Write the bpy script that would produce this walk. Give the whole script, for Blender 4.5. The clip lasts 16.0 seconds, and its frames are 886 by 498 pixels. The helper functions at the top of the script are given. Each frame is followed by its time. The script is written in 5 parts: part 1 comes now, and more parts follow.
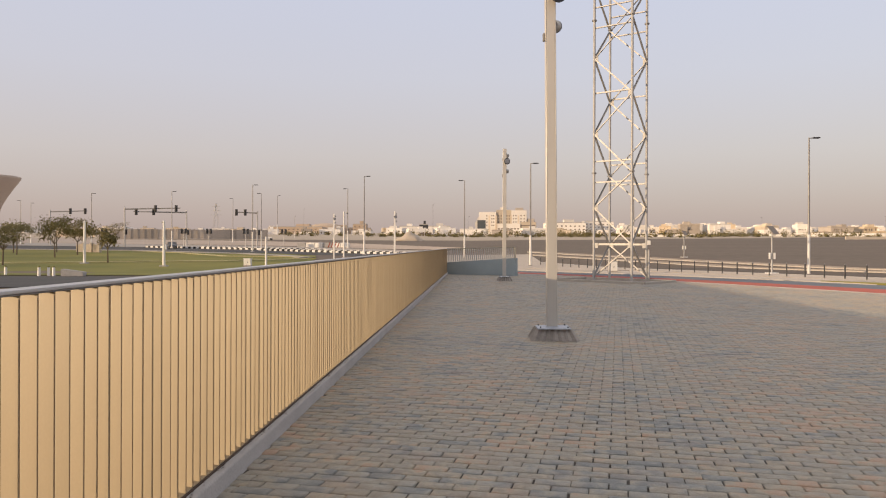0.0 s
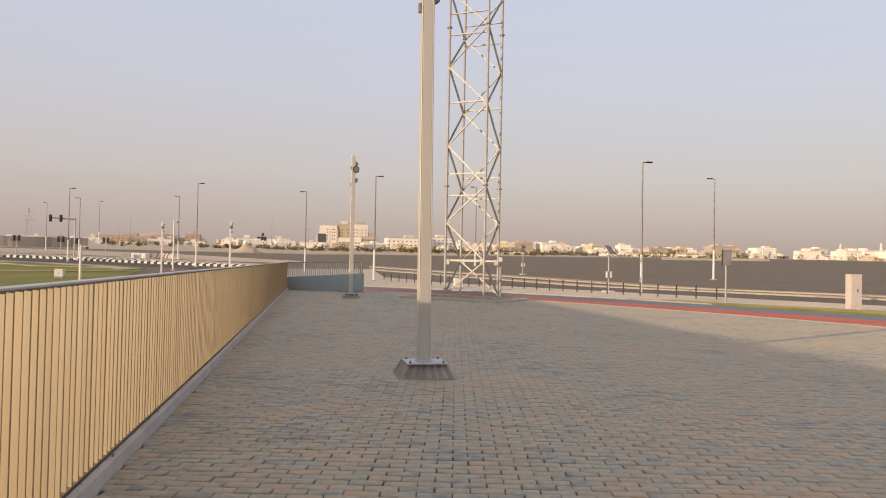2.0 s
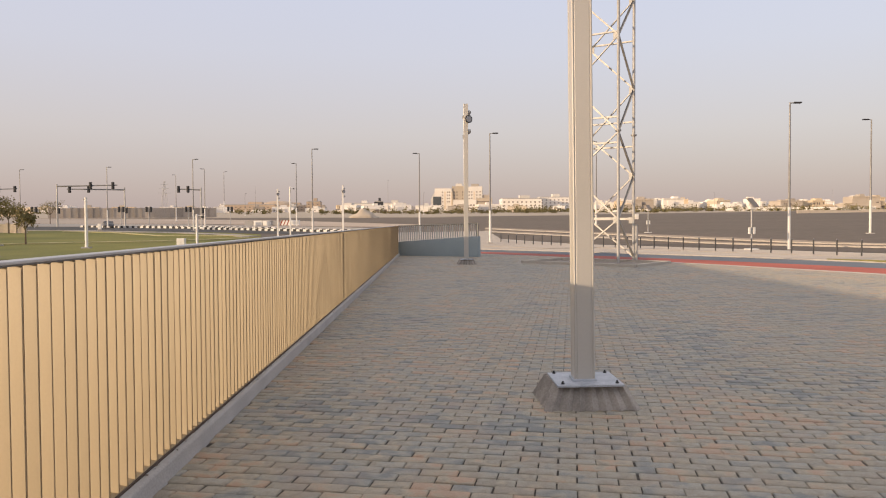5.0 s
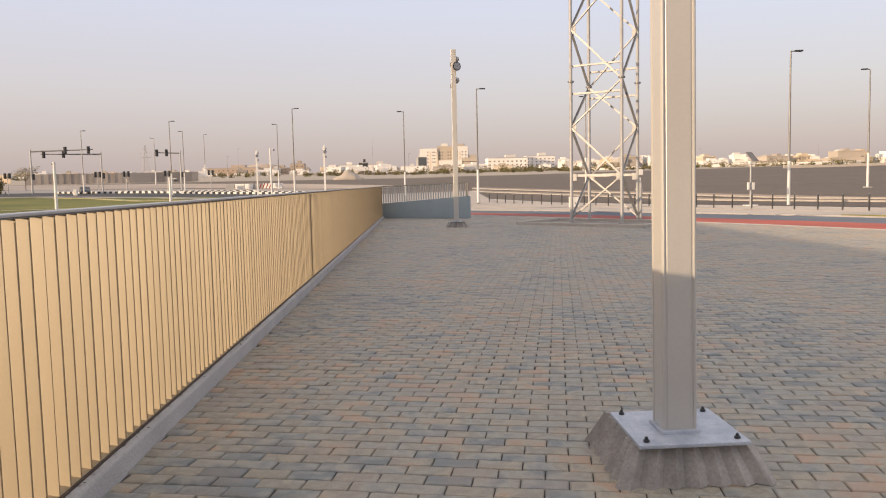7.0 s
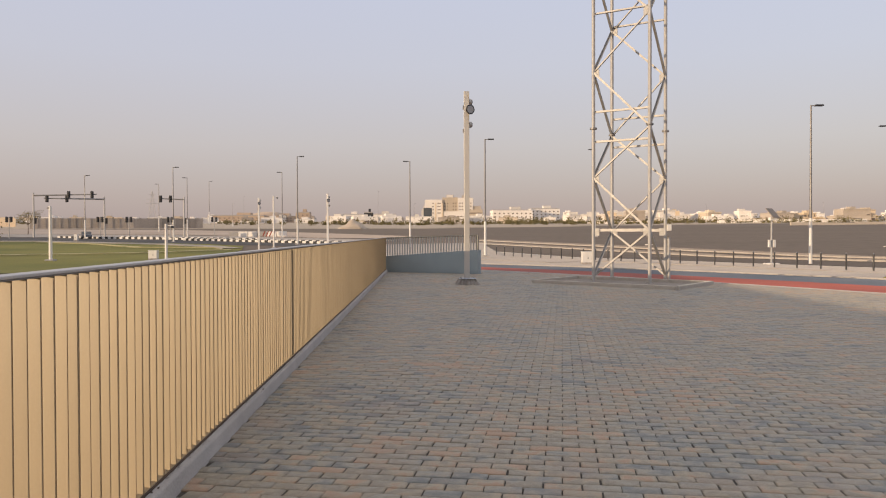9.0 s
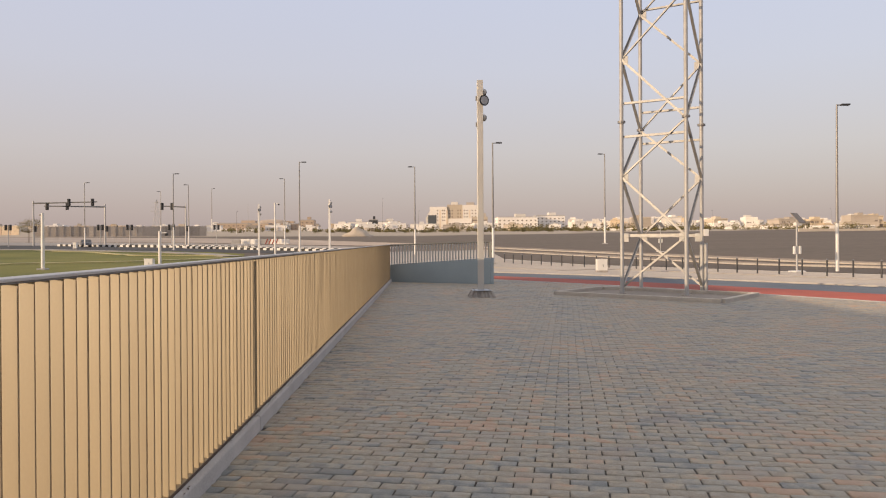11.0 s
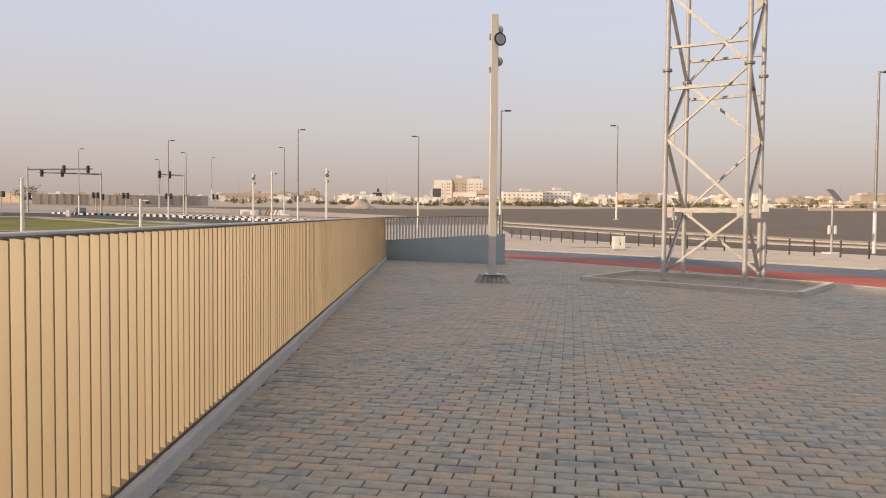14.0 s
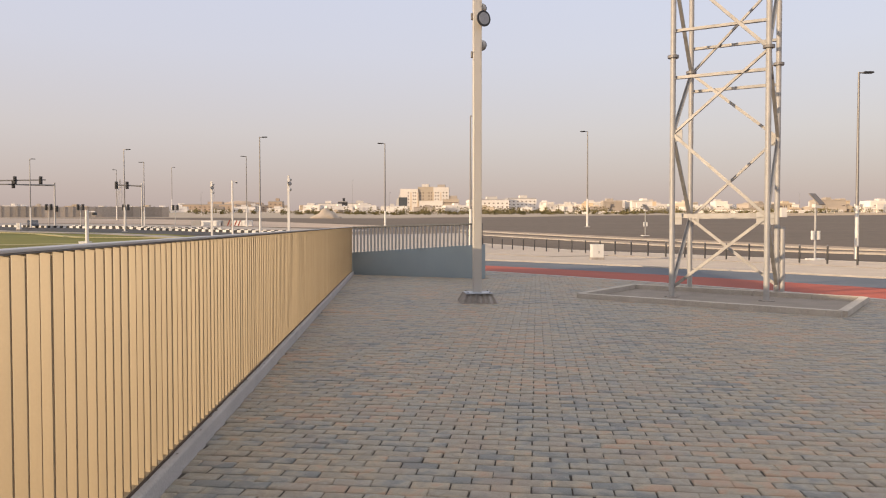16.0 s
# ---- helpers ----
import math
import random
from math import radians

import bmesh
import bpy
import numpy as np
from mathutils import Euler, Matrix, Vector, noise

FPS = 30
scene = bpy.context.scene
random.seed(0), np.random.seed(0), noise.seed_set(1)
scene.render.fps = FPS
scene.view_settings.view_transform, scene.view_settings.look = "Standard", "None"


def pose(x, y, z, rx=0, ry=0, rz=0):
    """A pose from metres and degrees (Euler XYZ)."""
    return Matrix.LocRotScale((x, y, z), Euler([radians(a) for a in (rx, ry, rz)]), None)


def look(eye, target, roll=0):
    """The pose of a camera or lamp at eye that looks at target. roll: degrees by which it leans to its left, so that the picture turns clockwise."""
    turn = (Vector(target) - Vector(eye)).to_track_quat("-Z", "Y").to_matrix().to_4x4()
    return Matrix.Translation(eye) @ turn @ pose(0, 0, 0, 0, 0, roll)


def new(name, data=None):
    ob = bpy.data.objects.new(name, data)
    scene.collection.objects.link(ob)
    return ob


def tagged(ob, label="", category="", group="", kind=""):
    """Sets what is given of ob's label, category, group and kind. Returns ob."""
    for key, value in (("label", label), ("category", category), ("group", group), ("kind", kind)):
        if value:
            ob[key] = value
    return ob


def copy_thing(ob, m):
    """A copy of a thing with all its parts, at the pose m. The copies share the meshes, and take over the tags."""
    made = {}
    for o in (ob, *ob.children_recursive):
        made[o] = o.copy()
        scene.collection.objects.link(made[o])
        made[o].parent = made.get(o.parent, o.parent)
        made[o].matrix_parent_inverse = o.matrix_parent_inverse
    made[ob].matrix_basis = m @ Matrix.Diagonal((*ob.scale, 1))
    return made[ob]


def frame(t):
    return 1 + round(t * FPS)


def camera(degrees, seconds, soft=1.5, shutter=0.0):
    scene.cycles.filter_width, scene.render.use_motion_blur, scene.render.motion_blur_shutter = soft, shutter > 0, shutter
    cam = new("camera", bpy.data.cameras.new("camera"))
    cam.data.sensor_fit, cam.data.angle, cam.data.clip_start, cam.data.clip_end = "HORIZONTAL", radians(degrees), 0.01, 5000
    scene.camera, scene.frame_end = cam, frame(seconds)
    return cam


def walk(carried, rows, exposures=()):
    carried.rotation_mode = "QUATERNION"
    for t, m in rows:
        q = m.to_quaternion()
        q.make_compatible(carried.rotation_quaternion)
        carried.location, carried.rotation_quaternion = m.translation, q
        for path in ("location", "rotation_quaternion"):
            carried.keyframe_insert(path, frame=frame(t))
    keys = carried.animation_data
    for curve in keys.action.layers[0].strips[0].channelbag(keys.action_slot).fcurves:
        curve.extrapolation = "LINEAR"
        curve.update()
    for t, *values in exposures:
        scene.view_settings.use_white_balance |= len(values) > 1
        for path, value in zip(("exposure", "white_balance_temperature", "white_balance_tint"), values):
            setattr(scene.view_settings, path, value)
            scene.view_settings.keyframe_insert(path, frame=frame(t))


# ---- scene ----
cam = camera(60.7, 16.0, soft=1.1)
METRES, EYE, TILT, LEAN, TURN = 21.1, 1.5, 0.0, 0.0, 2.3
ROWS = [
    (0.0, 0.0, 0.0, 0.0, -0.0, 0.05, -0.19),
    (0.5, -0.0009, 0.0327, 0.0006, -3.31, 0.31, -0.25),
    (1.0, -0.0041, 0.0618, 0.0012, -6.65, 0.82, -0.76),
    (1.5, -0.0038, 0.0892, 0.001, -11.45, 1.2, -1.51),
    (2.0, -0.0047, 0.1179, 0.0007, -12.05, 1.29, -1.15),
    (2.5, -0.0015, 0.1477, 0.0032, -13.73, 0.59, -0.74),
    (3.0, 0.0019, 0.1767, 0.0028, -12.72, 0.08, -0.93),
    (3.5, 0.0046, 0.2051, 0.0025, -9.81, -0.99, -1.0),
    (4.0, 0.011, 0.237, 0.0017, -5.79, -1.73, -0.02),
    (6.5, 0.0161, 0.3947, -0.0007, -2.66, -1.65, 0.41),
    (7.0, 0.0177, 0.4251, -0.0013, -4.41, -4.69, 1.2),
    (7.5, 0.0183, 0.4552, 0.0, -5.29, -4.62, 0.86),
    (8.0, 0.0171, 0.4832, 0.0019, -4.68, -3.81, 0.59),
    (8.5, 0.0181, 0.5141, 0.0024, -4.21, -1.21, 0.24),
    (11.0, 0.0191, 0.6773, 0.0015, -3.73, -0.29, 0.33),
    (11.5, 0.0229, 0.7072, 0.0017, -7.81, 0.35, 0.67),
    (12.0, 0.0263, 0.7381, 0.0006, -8.68, -0.03, -0.45),
    (12.5, 0.0276, 0.7682, 0.001, -7.11, -0.49, -0.58),
    (13.0, 0.0298, 0.8026, 0.0004, -0.96, -0.98, -0.93),
    (13.5, 0.0293, 0.8353, 0.0019, 0.21, -1.85, -0.21),
    (14.0, 0.0328, 0.8713, 0.0007, -3.41, -2.28, -0.54),
    (14.5, 0.0322, 0.9018, 0.001, -3.58, -1.16, -0.65),
    (15.0, 0.0341, 0.9333, 0.0008, -4.02, -0.97, -0.36),
    (15.5, 0.0316, 0.9666, 0.0008, -3.87, -1.51, -0.73),
    (16.0, 0.0306, 0.997, 0.0018, -5.96, -1.61, 0.06),
]
walk(cam, [(t, pose(0, 0, EYE, TILT, LEAN, TURN) @ pose(METRES * x, METRES * y, METRES * z, 90 + pitch, roll, yaw)) for t, x, y, z, yaw, pitch, roll in ROWS],
     [(0.0, 0.0, 6800, 10), (1.0, -0.05, 6800, 10), (1.5, -0.1, 6750, 10), (2.5, 0.05, 6950, 10), (3.0, 0.08, 6950, 10), (4.0, 0.08, 6800, 10), (6.5, 0.08, 6600, 10), (7.0, 0.2, 6550, 10), (7.5, 0.18, 6550, 10), (8.0, 0.1, 6600, 10), (8.5, -0.08, 6650, 10), (11.0, -0.02, 6650, 10), (12.5, -0.03, 6600, 10), (13.5, -0.03, 6600, 10), (14.0, 0.05, 6650, 10), (14.5, -0.08, 6650, 10), (15.2, 0.0, 6750, 10), (16.0, 0.1, 6700, 10)])


# ---- world and light ----
world = bpy.data.worlds.new("sky")
scene.world = world
world.use_nodes = True
wn = world.node_tree.nodes
wl = world.node_tree.links
sky = wn.new("ShaderNodeTexSky")
sky.sky_type = "NISHITA"
sky.sun_disc = False
SUN_DIR = Vector((-0.861, -0.508, 0.1126)).normalized()
sky.sun_elevation = math.asin(SUN_DIR.z)
sky.sun_rotation = math.atan2(SUN_DIR.x, SUN_DIR.y)
sky.air_density = 1.0
sky.dust_density = 3.0
sky.ozone_density = 1.5
wl.new(sky.outputs[0], wn["Background"].inputs[0])
wn["Background"].inputs[1].default_value = 0.05
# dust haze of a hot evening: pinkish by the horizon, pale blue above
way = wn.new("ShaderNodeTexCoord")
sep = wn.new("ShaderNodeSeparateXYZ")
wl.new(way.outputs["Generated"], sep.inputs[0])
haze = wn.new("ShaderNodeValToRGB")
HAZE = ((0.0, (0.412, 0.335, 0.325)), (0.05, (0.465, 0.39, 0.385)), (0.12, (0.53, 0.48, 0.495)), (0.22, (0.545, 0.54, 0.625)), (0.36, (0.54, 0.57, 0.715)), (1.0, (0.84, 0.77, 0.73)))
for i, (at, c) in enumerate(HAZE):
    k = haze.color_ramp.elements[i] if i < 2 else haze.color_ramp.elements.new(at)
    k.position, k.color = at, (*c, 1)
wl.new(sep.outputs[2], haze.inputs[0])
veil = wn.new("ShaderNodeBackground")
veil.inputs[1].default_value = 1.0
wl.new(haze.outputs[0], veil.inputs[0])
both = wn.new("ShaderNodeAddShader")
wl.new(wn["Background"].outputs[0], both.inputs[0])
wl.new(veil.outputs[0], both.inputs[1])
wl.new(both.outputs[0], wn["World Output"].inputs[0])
sun_data = bpy.data.lights.new("sun", "SUN")
sun_data.energy = 3.7
sun_data.angle = radians(0.6)
sun_data.color = (1.0, 0.75, 0.50)
sun = new("sun", sun_data)
sun.matrix_world = look((-60, -40, 30), Vector((-60, -40, 30)) - SUN_DIR)


# ---- materials ----
def nodes_of(name):
    m = bpy.data.materials.new(name)
    m.use_nodes = True
    return m, m.node_tree.nodes, m.node_tree.links, m.node_tree.nodes["Principled BSDF"]


def surface(name, a, b, scale=4.0, fine=60.0, rough=0.8, metal=0.0, bump=0.15, contrast=1.0, random_by="", spread=0.0, grain=0.15, dist=0.01):
    """Two colours mixed by a large noise, grain by a fine one, bump by the fine one."""
    m, n, l, p = nodes_of(name)
    tc = n.new("ShaderNodeTexCoord")
    big = n.new("ShaderNodeTexNoise")
    big.inputs["Scale"].default_value = scale
    big.inputs["Detail"].default_value = 6
    small = n.new("ShaderNodeTexNoise")
    small.inputs["Scale"].default_value = fine
    small.inputs["Detail"].default_value = 4
    l.new(tc.outputs["Object"], big.inputs["Vector"])
    l.new(tc.outputs["Object"], small.inputs["Vector"])
    ramp = n.new("ShaderNodeMapRange")
    ramp.inputs[1].default_value, ramp.inputs[2].default_value = 0.5 - 0.25 / contrast, 0.5 + 0.25 / contrast
    l.new(big.outputs[0], ramp.inputs[0])
    mix = n.new("ShaderNodeMix")
    mix.data_type = "RGBA"
    mix.inputs[6].default_value, mix.inputs[7].default_value = (*a, 1), (*b, 1)
    l.new(ramp.outputs[0], mix.inputs[0])
    hsv = n.new("ShaderNodeHueSaturation")
    val = n.new("ShaderNodeMapRange")
    val.inputs[1].default_value, val.inputs[2].default_value = 0.25, 0.75
    val.inputs[3].default_value, val.inputs[4].default_value = 1 - grain, 1 + grain
    l.new(small.outputs[0], val.inputs[0])
    l.new(mix.outputs[2], hsv.inputs["Color"])
    out = val.outputs[0]
    if random_by:
        if random_by == "object":
            r = n.new("ShaderNodeObjectInfo").outputs["Random"]
        else:
            r = n.new("ShaderNodeNewGeometry").outputs["Random Per Island"]
        rr = n.new("ShaderNodeMapRange")
        rr.inputs[3].default_value, rr.inputs[4].default_value = 1 - spread, 1 + spread
        l.new(r, rr.inputs[0])
        mul = n.new("ShaderNodeMath")
        mul.operation = "MULTIPLY"
        l.new(out, mul.inputs[0])
        l.new(rr.outputs[0], mul.inputs[1])
        out = mul.outputs[0]
    l.new(out, hsv.inputs["Value"])
    l.new(hsv.outputs[0], p.inputs["Base Color"])
    p.inputs["Roughness"].default_value = rough
    p.inputs["Diffuse Roughness"].default_value = 0.8 if rough > 0.75 else 0.0
    p.inputs["Metallic"].default_value = metal
    if bump:
        bp = n.new("ShaderNodeBump")
        bp.inputs["Strength"].default_value = bump
        bp.inputs["Distance"].default_value = dist
        l.new(small.outputs[0], bp.inputs["Height"])
        l.new(bp.outputs[0], p.inputs["Normal"])
    return m


def paver_material(name, by):
    """Mottled concrete pavers: grey, blue-grey, buff and rust, drifting in patches."""
    m, n, l, p = nodes_of(name)
    geo = n.new("ShaderNodeNewGeometry")
    r = n.new("ShaderNodeObjectInfo").outputs["Random"] if by == "object" else geo.outputs["Random Per Island"]
    drift = n.new("ShaderNodeTexNoise")
    drift.inputs["Scale"].default_value = 0.45
    drift.inputs["Detail"].default_value = 3
    l.new(geo.outputs["Position"], drift.inputs["Vector"])
    mul = n.new("ShaderNodeMath")
    mul.operation = "MULTIPLY_ADD"
    mul.inputs[1].default_value = 0.78
    l.new(r, mul.inputs[0])
    sub = n.new("ShaderNodeMapRange")
    sub.inputs[1].default_value, sub.inputs[2].default_value = 0.3, 0.7
    sub.inputs[3].default_value, sub.inputs[4].default_value = -0.2, 0.36
    l.new(drift.outputs[0], sub.inputs[0])
    l.new(sub.outputs[0], mul.inputs[2])
    mottle = n.new("ShaderNodeTexNoise")
    mottle.inputs["Scale"].default_value = 7.0
    mottle.inputs["Detail"].default_value = 5
    l.new(geo.outputs["Position"], mottle.inputs["Vector"])
    mm = n.new("ShaderNodeMath")
    mm.operation = "MULTIPLY_ADD"
    mm.inputs[1].default_value = 1.7
    l.new(mottle.outputs[0], mm.inputs[0])
    l.new(mul.outputs[0], mm.inputs[2])
    ms = n.new("ShaderNodeMath")
    ms.operation = "SUBTRACT"
    ms.inputs[1].default_value = 0.80
    l.new(mm.outputs[0], ms.inputs[0])
    ramp = n.new("ShaderNodeValToRGB")
    e = ramp.color_ramp.elements
    e[0].position, e[0].color = 0.0, (*PAVE[0], 1)
    e[1].position, e[1].color = 1.0, (*PAVE[-1], 1)
    for i in range(1, len(PAVE) - 1):
        k = e.new(i / (len(PAVE) - 1))
        k.color = (*PAVE[i], 1)
    l.new(ms.outputs[0], ramp.inputs[0])
    grain = n.new("ShaderNodeTexNoise")
    grain.inputs["Scale"].default_value = 140.0
    grain.inputs["Detail"].default_value = 3
    l.new(geo.outputs["Position"], grain.inputs["Vector"])
    gv = n.new("ShaderNodeMapRange")
    gv.inputs[1].default_value, gv.inputs[2].default_value = 0.25, 0.75
    gv.inputs[3].default_value, gv.inputs[4].default_value = 0.8, 1.18
    l.new(grain.outputs[0], gv.inputs[0])
    hsv = n.new("ShaderNodeHueSaturation")
    patch = n.new("ShaderNodeTexNoise")
    patch.inputs["Scale"].default_value = 1.7
    patch.inputs["Detail"].default_value = 6
    patch.inputs["Roughness"].default_value = 0.65
    l.new(geo.outputs["Position"], patch.inputs["Vector"])
    rust = n.new("ShaderNodeMapRange")
    rust.inputs[1].default_value, rust.inputs[2].default_value = 0.5, 0.75
    rust.inputs[3].default_value, rust.inputs[4].default_value = 0.0, 0.75
    l.new(patch.outputs[0], rust.inputs[0])
    tint = n.new("ShaderNodeMixRGB")
    tint.inputs[2].default_value = (0.355, 0.275, 0.215, 1)
    l.new(rust.outputs[0], tint.inputs[0])
    l.new(ramp.outputs[0], tint.inputs[1])
    l.new(tint.outputs[0], hsv.inputs["Color"])
    l.new(gv.outputs[0], hsv.inputs["Value"])
    l.new(hsv.outputs[0], p.inputs["Base Color"])
    p.inputs["Roughness"].default_value = 0.58
    p.inputs["Diffuse Roughness"].default_value = 1.0
    bp = n.new("ShaderNodeBump")
    bp.inputs["Strength"].default_value = 1.0
    bp.inputs["Distance"].default_value = 0.006
    l.new(grain.outputs[0], bp.inputs["Height"])
    l.new(bp.outputs[0], p.inputs["Normal"])
    return m


PAVE = ((0.205, 0.215, 0.205), (0.285, 0.282, 0.252), (0.37, 0.338, 0.275), (0.30, 0.268, 0.21), (0.40, 0.345, 0.258), (0.43, 0.30, 0.205))
M_PAVER_PIECE = paver_material("paver_piece", "object")
M_PAVER = paver_material("paver", "island")
M_JOINT = surface("joint_sand", (0.05, 0.044, 0.038), (0.10, 0.086, 0.072), 3, 80, 0.95)
M_SLAT = surface("tan_powder_coat", (0.345, 0.282, 0.19), (0.38, 0.312, 0.212), 1.2, 90, 0.5, 0.0, 0.02, 1.0, "object", 0.06, 0.03)
# brown that paints the shaded line between slats onto their edges
M_SLAT_EDGE = surface("edge_shade_brown", (0.22, 0.135, 0.06), (0.29, 0.185, 0.09), 2.0, 60, 0.8)
M_DARKBROWN = surface("dark_brown_strip", (0.05, 0.033, 0.024), (0.10, 0.066, 0.045), 6.0, 60, 0.9, 0, 0.3)
M_SHEET = surface("tan_sheet", (0.29, 0.225, 0.14), (0.34, 0.27, 0.175), 1.2, 60, 0.6)
M_CAP = surface("grey_steel_cap", (0.17, 0.17, 0.18), (0.25, 0.25, 0.26), 3, 120, 0.45, 0.3, 0.05)
M_CAPRAIL = surface("pale_grey_steel", (0.43, 0.412, 0.40), (0.53, 0.51, 0.495), 3, 120, 0.45, 0.2, 0.04, grain=0.05)
M_CONC = surface("concrete", (0.36, 0.345, 0.33), (0.46, 0.44, 0.42), 2.5, 70, 0.85, 0, 0.3)
M_CONC_WORN = surface("worn_concrete", (0.27, 0.245, 0.22), (0.44, 0.40, 0.36), 5, 60, 0.9, 0, 0.5, 1.4)
M_BLUEWALL = surface("blue_grey_paint", (0.265, 0.32, 0.34), (0.31, 0.365, 0.385), 1.0, 50, 0.7, 0, 0.1, grain=0.06)
M_POLE = surface("cream_grey_paint", (0.455, 0.43, 0.39), (0.51, 0.483, 0.44), 0.8, 90, 0.36, 0.1, 0.02, grain=0.03)
M_WHITE = surface("white_paint", (0.70, 0.67, 0.62), (0.78, 0.75, 0.70), 2, 80, 0.5, 0, 0.03, grain=0.04)
M_GALV = surface("galvanised_steel", (0.345, 0.338, 0.328), (0.435, 0.425, 0.41), 6, 120, 0.55, 0.15, 0.04, grain=0.05)
M_PLATE = surface("zinc_plate", (0.34, 0.37, 0.42), (0.52, 0.54, 0.58), 11, 100, 0.55, 0.25, 0.08)
M_DARK = surface("dark_metal", (0.03, 0.03, 0.033), (0.05, 0.05, 0.052), 5, 60, 0.5, 0.2, 0.05)
M_LENS = surface("lens_glass", (0.30, 0.30, 0.31), (0.36, 0.36, 0.37), 8, 60, 0.12, 0.0, 0.0)
M_RED = surface("red_track", (0.235, 0.058, 0.04), (0.38, 0.088, 0.058), 0.35, 30, 0.9, 0, 0.2)
M_BLUE = surface("blue_track", (0.075, 0.09, 0.115), (0.115, 0.135, 0.165), 0.3, 30, 0.9, 0, 0.2)
M_SANDFLAT = surface("pink_sand", (0.37, 0.295, 0.235), (0.46, 0.375, 0.30), 0.06, 3, 0.95, 0, 0.3)
M_PATH = surface("yellow_sand_path", (0.42, 0.37, 0.17), (0.50, 0.44, 0.24), 0.8, 12, 0.95, 0, 0.3)
M_PAVEMENT = surface("light_paving", (0.33, 0.295, 0.255), (0.40, 0.355, 0.31), 0.5, 20, 0.9, 0, 0.2)
M_ASPHALT = surface("asphalt", (0.045, 0.043, 0.042), (0.07, 0.066, 0.062), 0.3, 25, 0.9, 0, 0.3)
M_ROADTAN = surface("dusty_asphalt", (0.060, 0.047, 0.036), (0.085, 0.067, 0.052), 0.3, 25, 0.9, 0, 0.2)
M_KERBPALE = surface("pale_kerb", (0.42, 0.38, 0.33), (0.54, 0.49, 0.43), 2.5, 40, 0.9, 0, 0.3)
M_MEDIAN = surface("sandy_median", (0.22, 0.18, 0.14), (0.31, 0.255, 0.20), 0.4, 18, 0.95, 0, 0.3)
M_KERBWHITE = surface("white_kerb_paint", (0.68, 0.66, 0.62), (0.76, 0.73, 0.69), 2, 40, 0.7, 0, 0.1)
M_KERBBLACK = surface("black_kerb_paint", (0.02, 0.02, 0.02), (0.035, 0.033, 0.032), 2, 40, 0.7, 0, 0.1)
M_LAWN = surface("mown_lawn", (0.115, 0.125, 0.013), (0.215, 0.19, 0.032), 0.07, 6, 0.95, 0, 0.4, 1.3)
M_VERGE = surface("dry_grass", (0.13, 0.14, 0.03), (0.30, 0.25, 0.075), 0.35, 9, 0.95, 0, 0.4)
M_VILLA = surface("pale_render", (0.70, 0.655, 0.60), (0.80, 0.765, 0.72), 0.05, 2, 0.85, 0, 0.0, 1.0, "object", 0.15)
M_GLASS = surface("dark_glass", (0.06, 0.07, 0.08), (0.09, 0.10, 0.11), 1, 20, 0.15, 0, 0.0)
M_SOIL = surface("tower_soil", (0.24, 0.21, 0.18), (0.31, 0.27, 0.23), 2, 40, 0.95, 0, 0.5)
M_LEAF = surface("leaves", (0.12, 0.105, 0.035), (0.24, 0.19, 0.07), 0.8, 9, 0.8, 0, 0.0, 1.0, "island", 0.3)
M_LAMP = surface("lamp_steel", (0.20, 0.19, 0.185), (0.27, 0.26, 0.25), 3, 60, 0.5, 0.3, 0.02, grain=0.05)
# galvanised steel darkened in colour for braces' shaded sides; crossbars share it
M_BRACE = surface("shade_darkened_zinc", (0.25, 0.244, 0.236), (0.37, 0.36, 0.35), 5, 90, 0.5, 0.4, 0.06)
M_RAILSLAT = surface("pale_grey_powder_coat", (0.40, 0.385, 0.36), (0.48, 0.46, 0.43), 1.2, 90, 0.5, 0, 0.02)
M_RAILDARK = surface("dark_rail", (0.07, 0.075, 0.075), (0.11, 0.112, 0.11), 3, 80, 0.5, 0.2, 0.04)
M_BARK = surface("bark", (0.12, 0.09, 0.06), (0.2, 0.15, 0.1), 5, 40, 0.95, 0, 0.4)


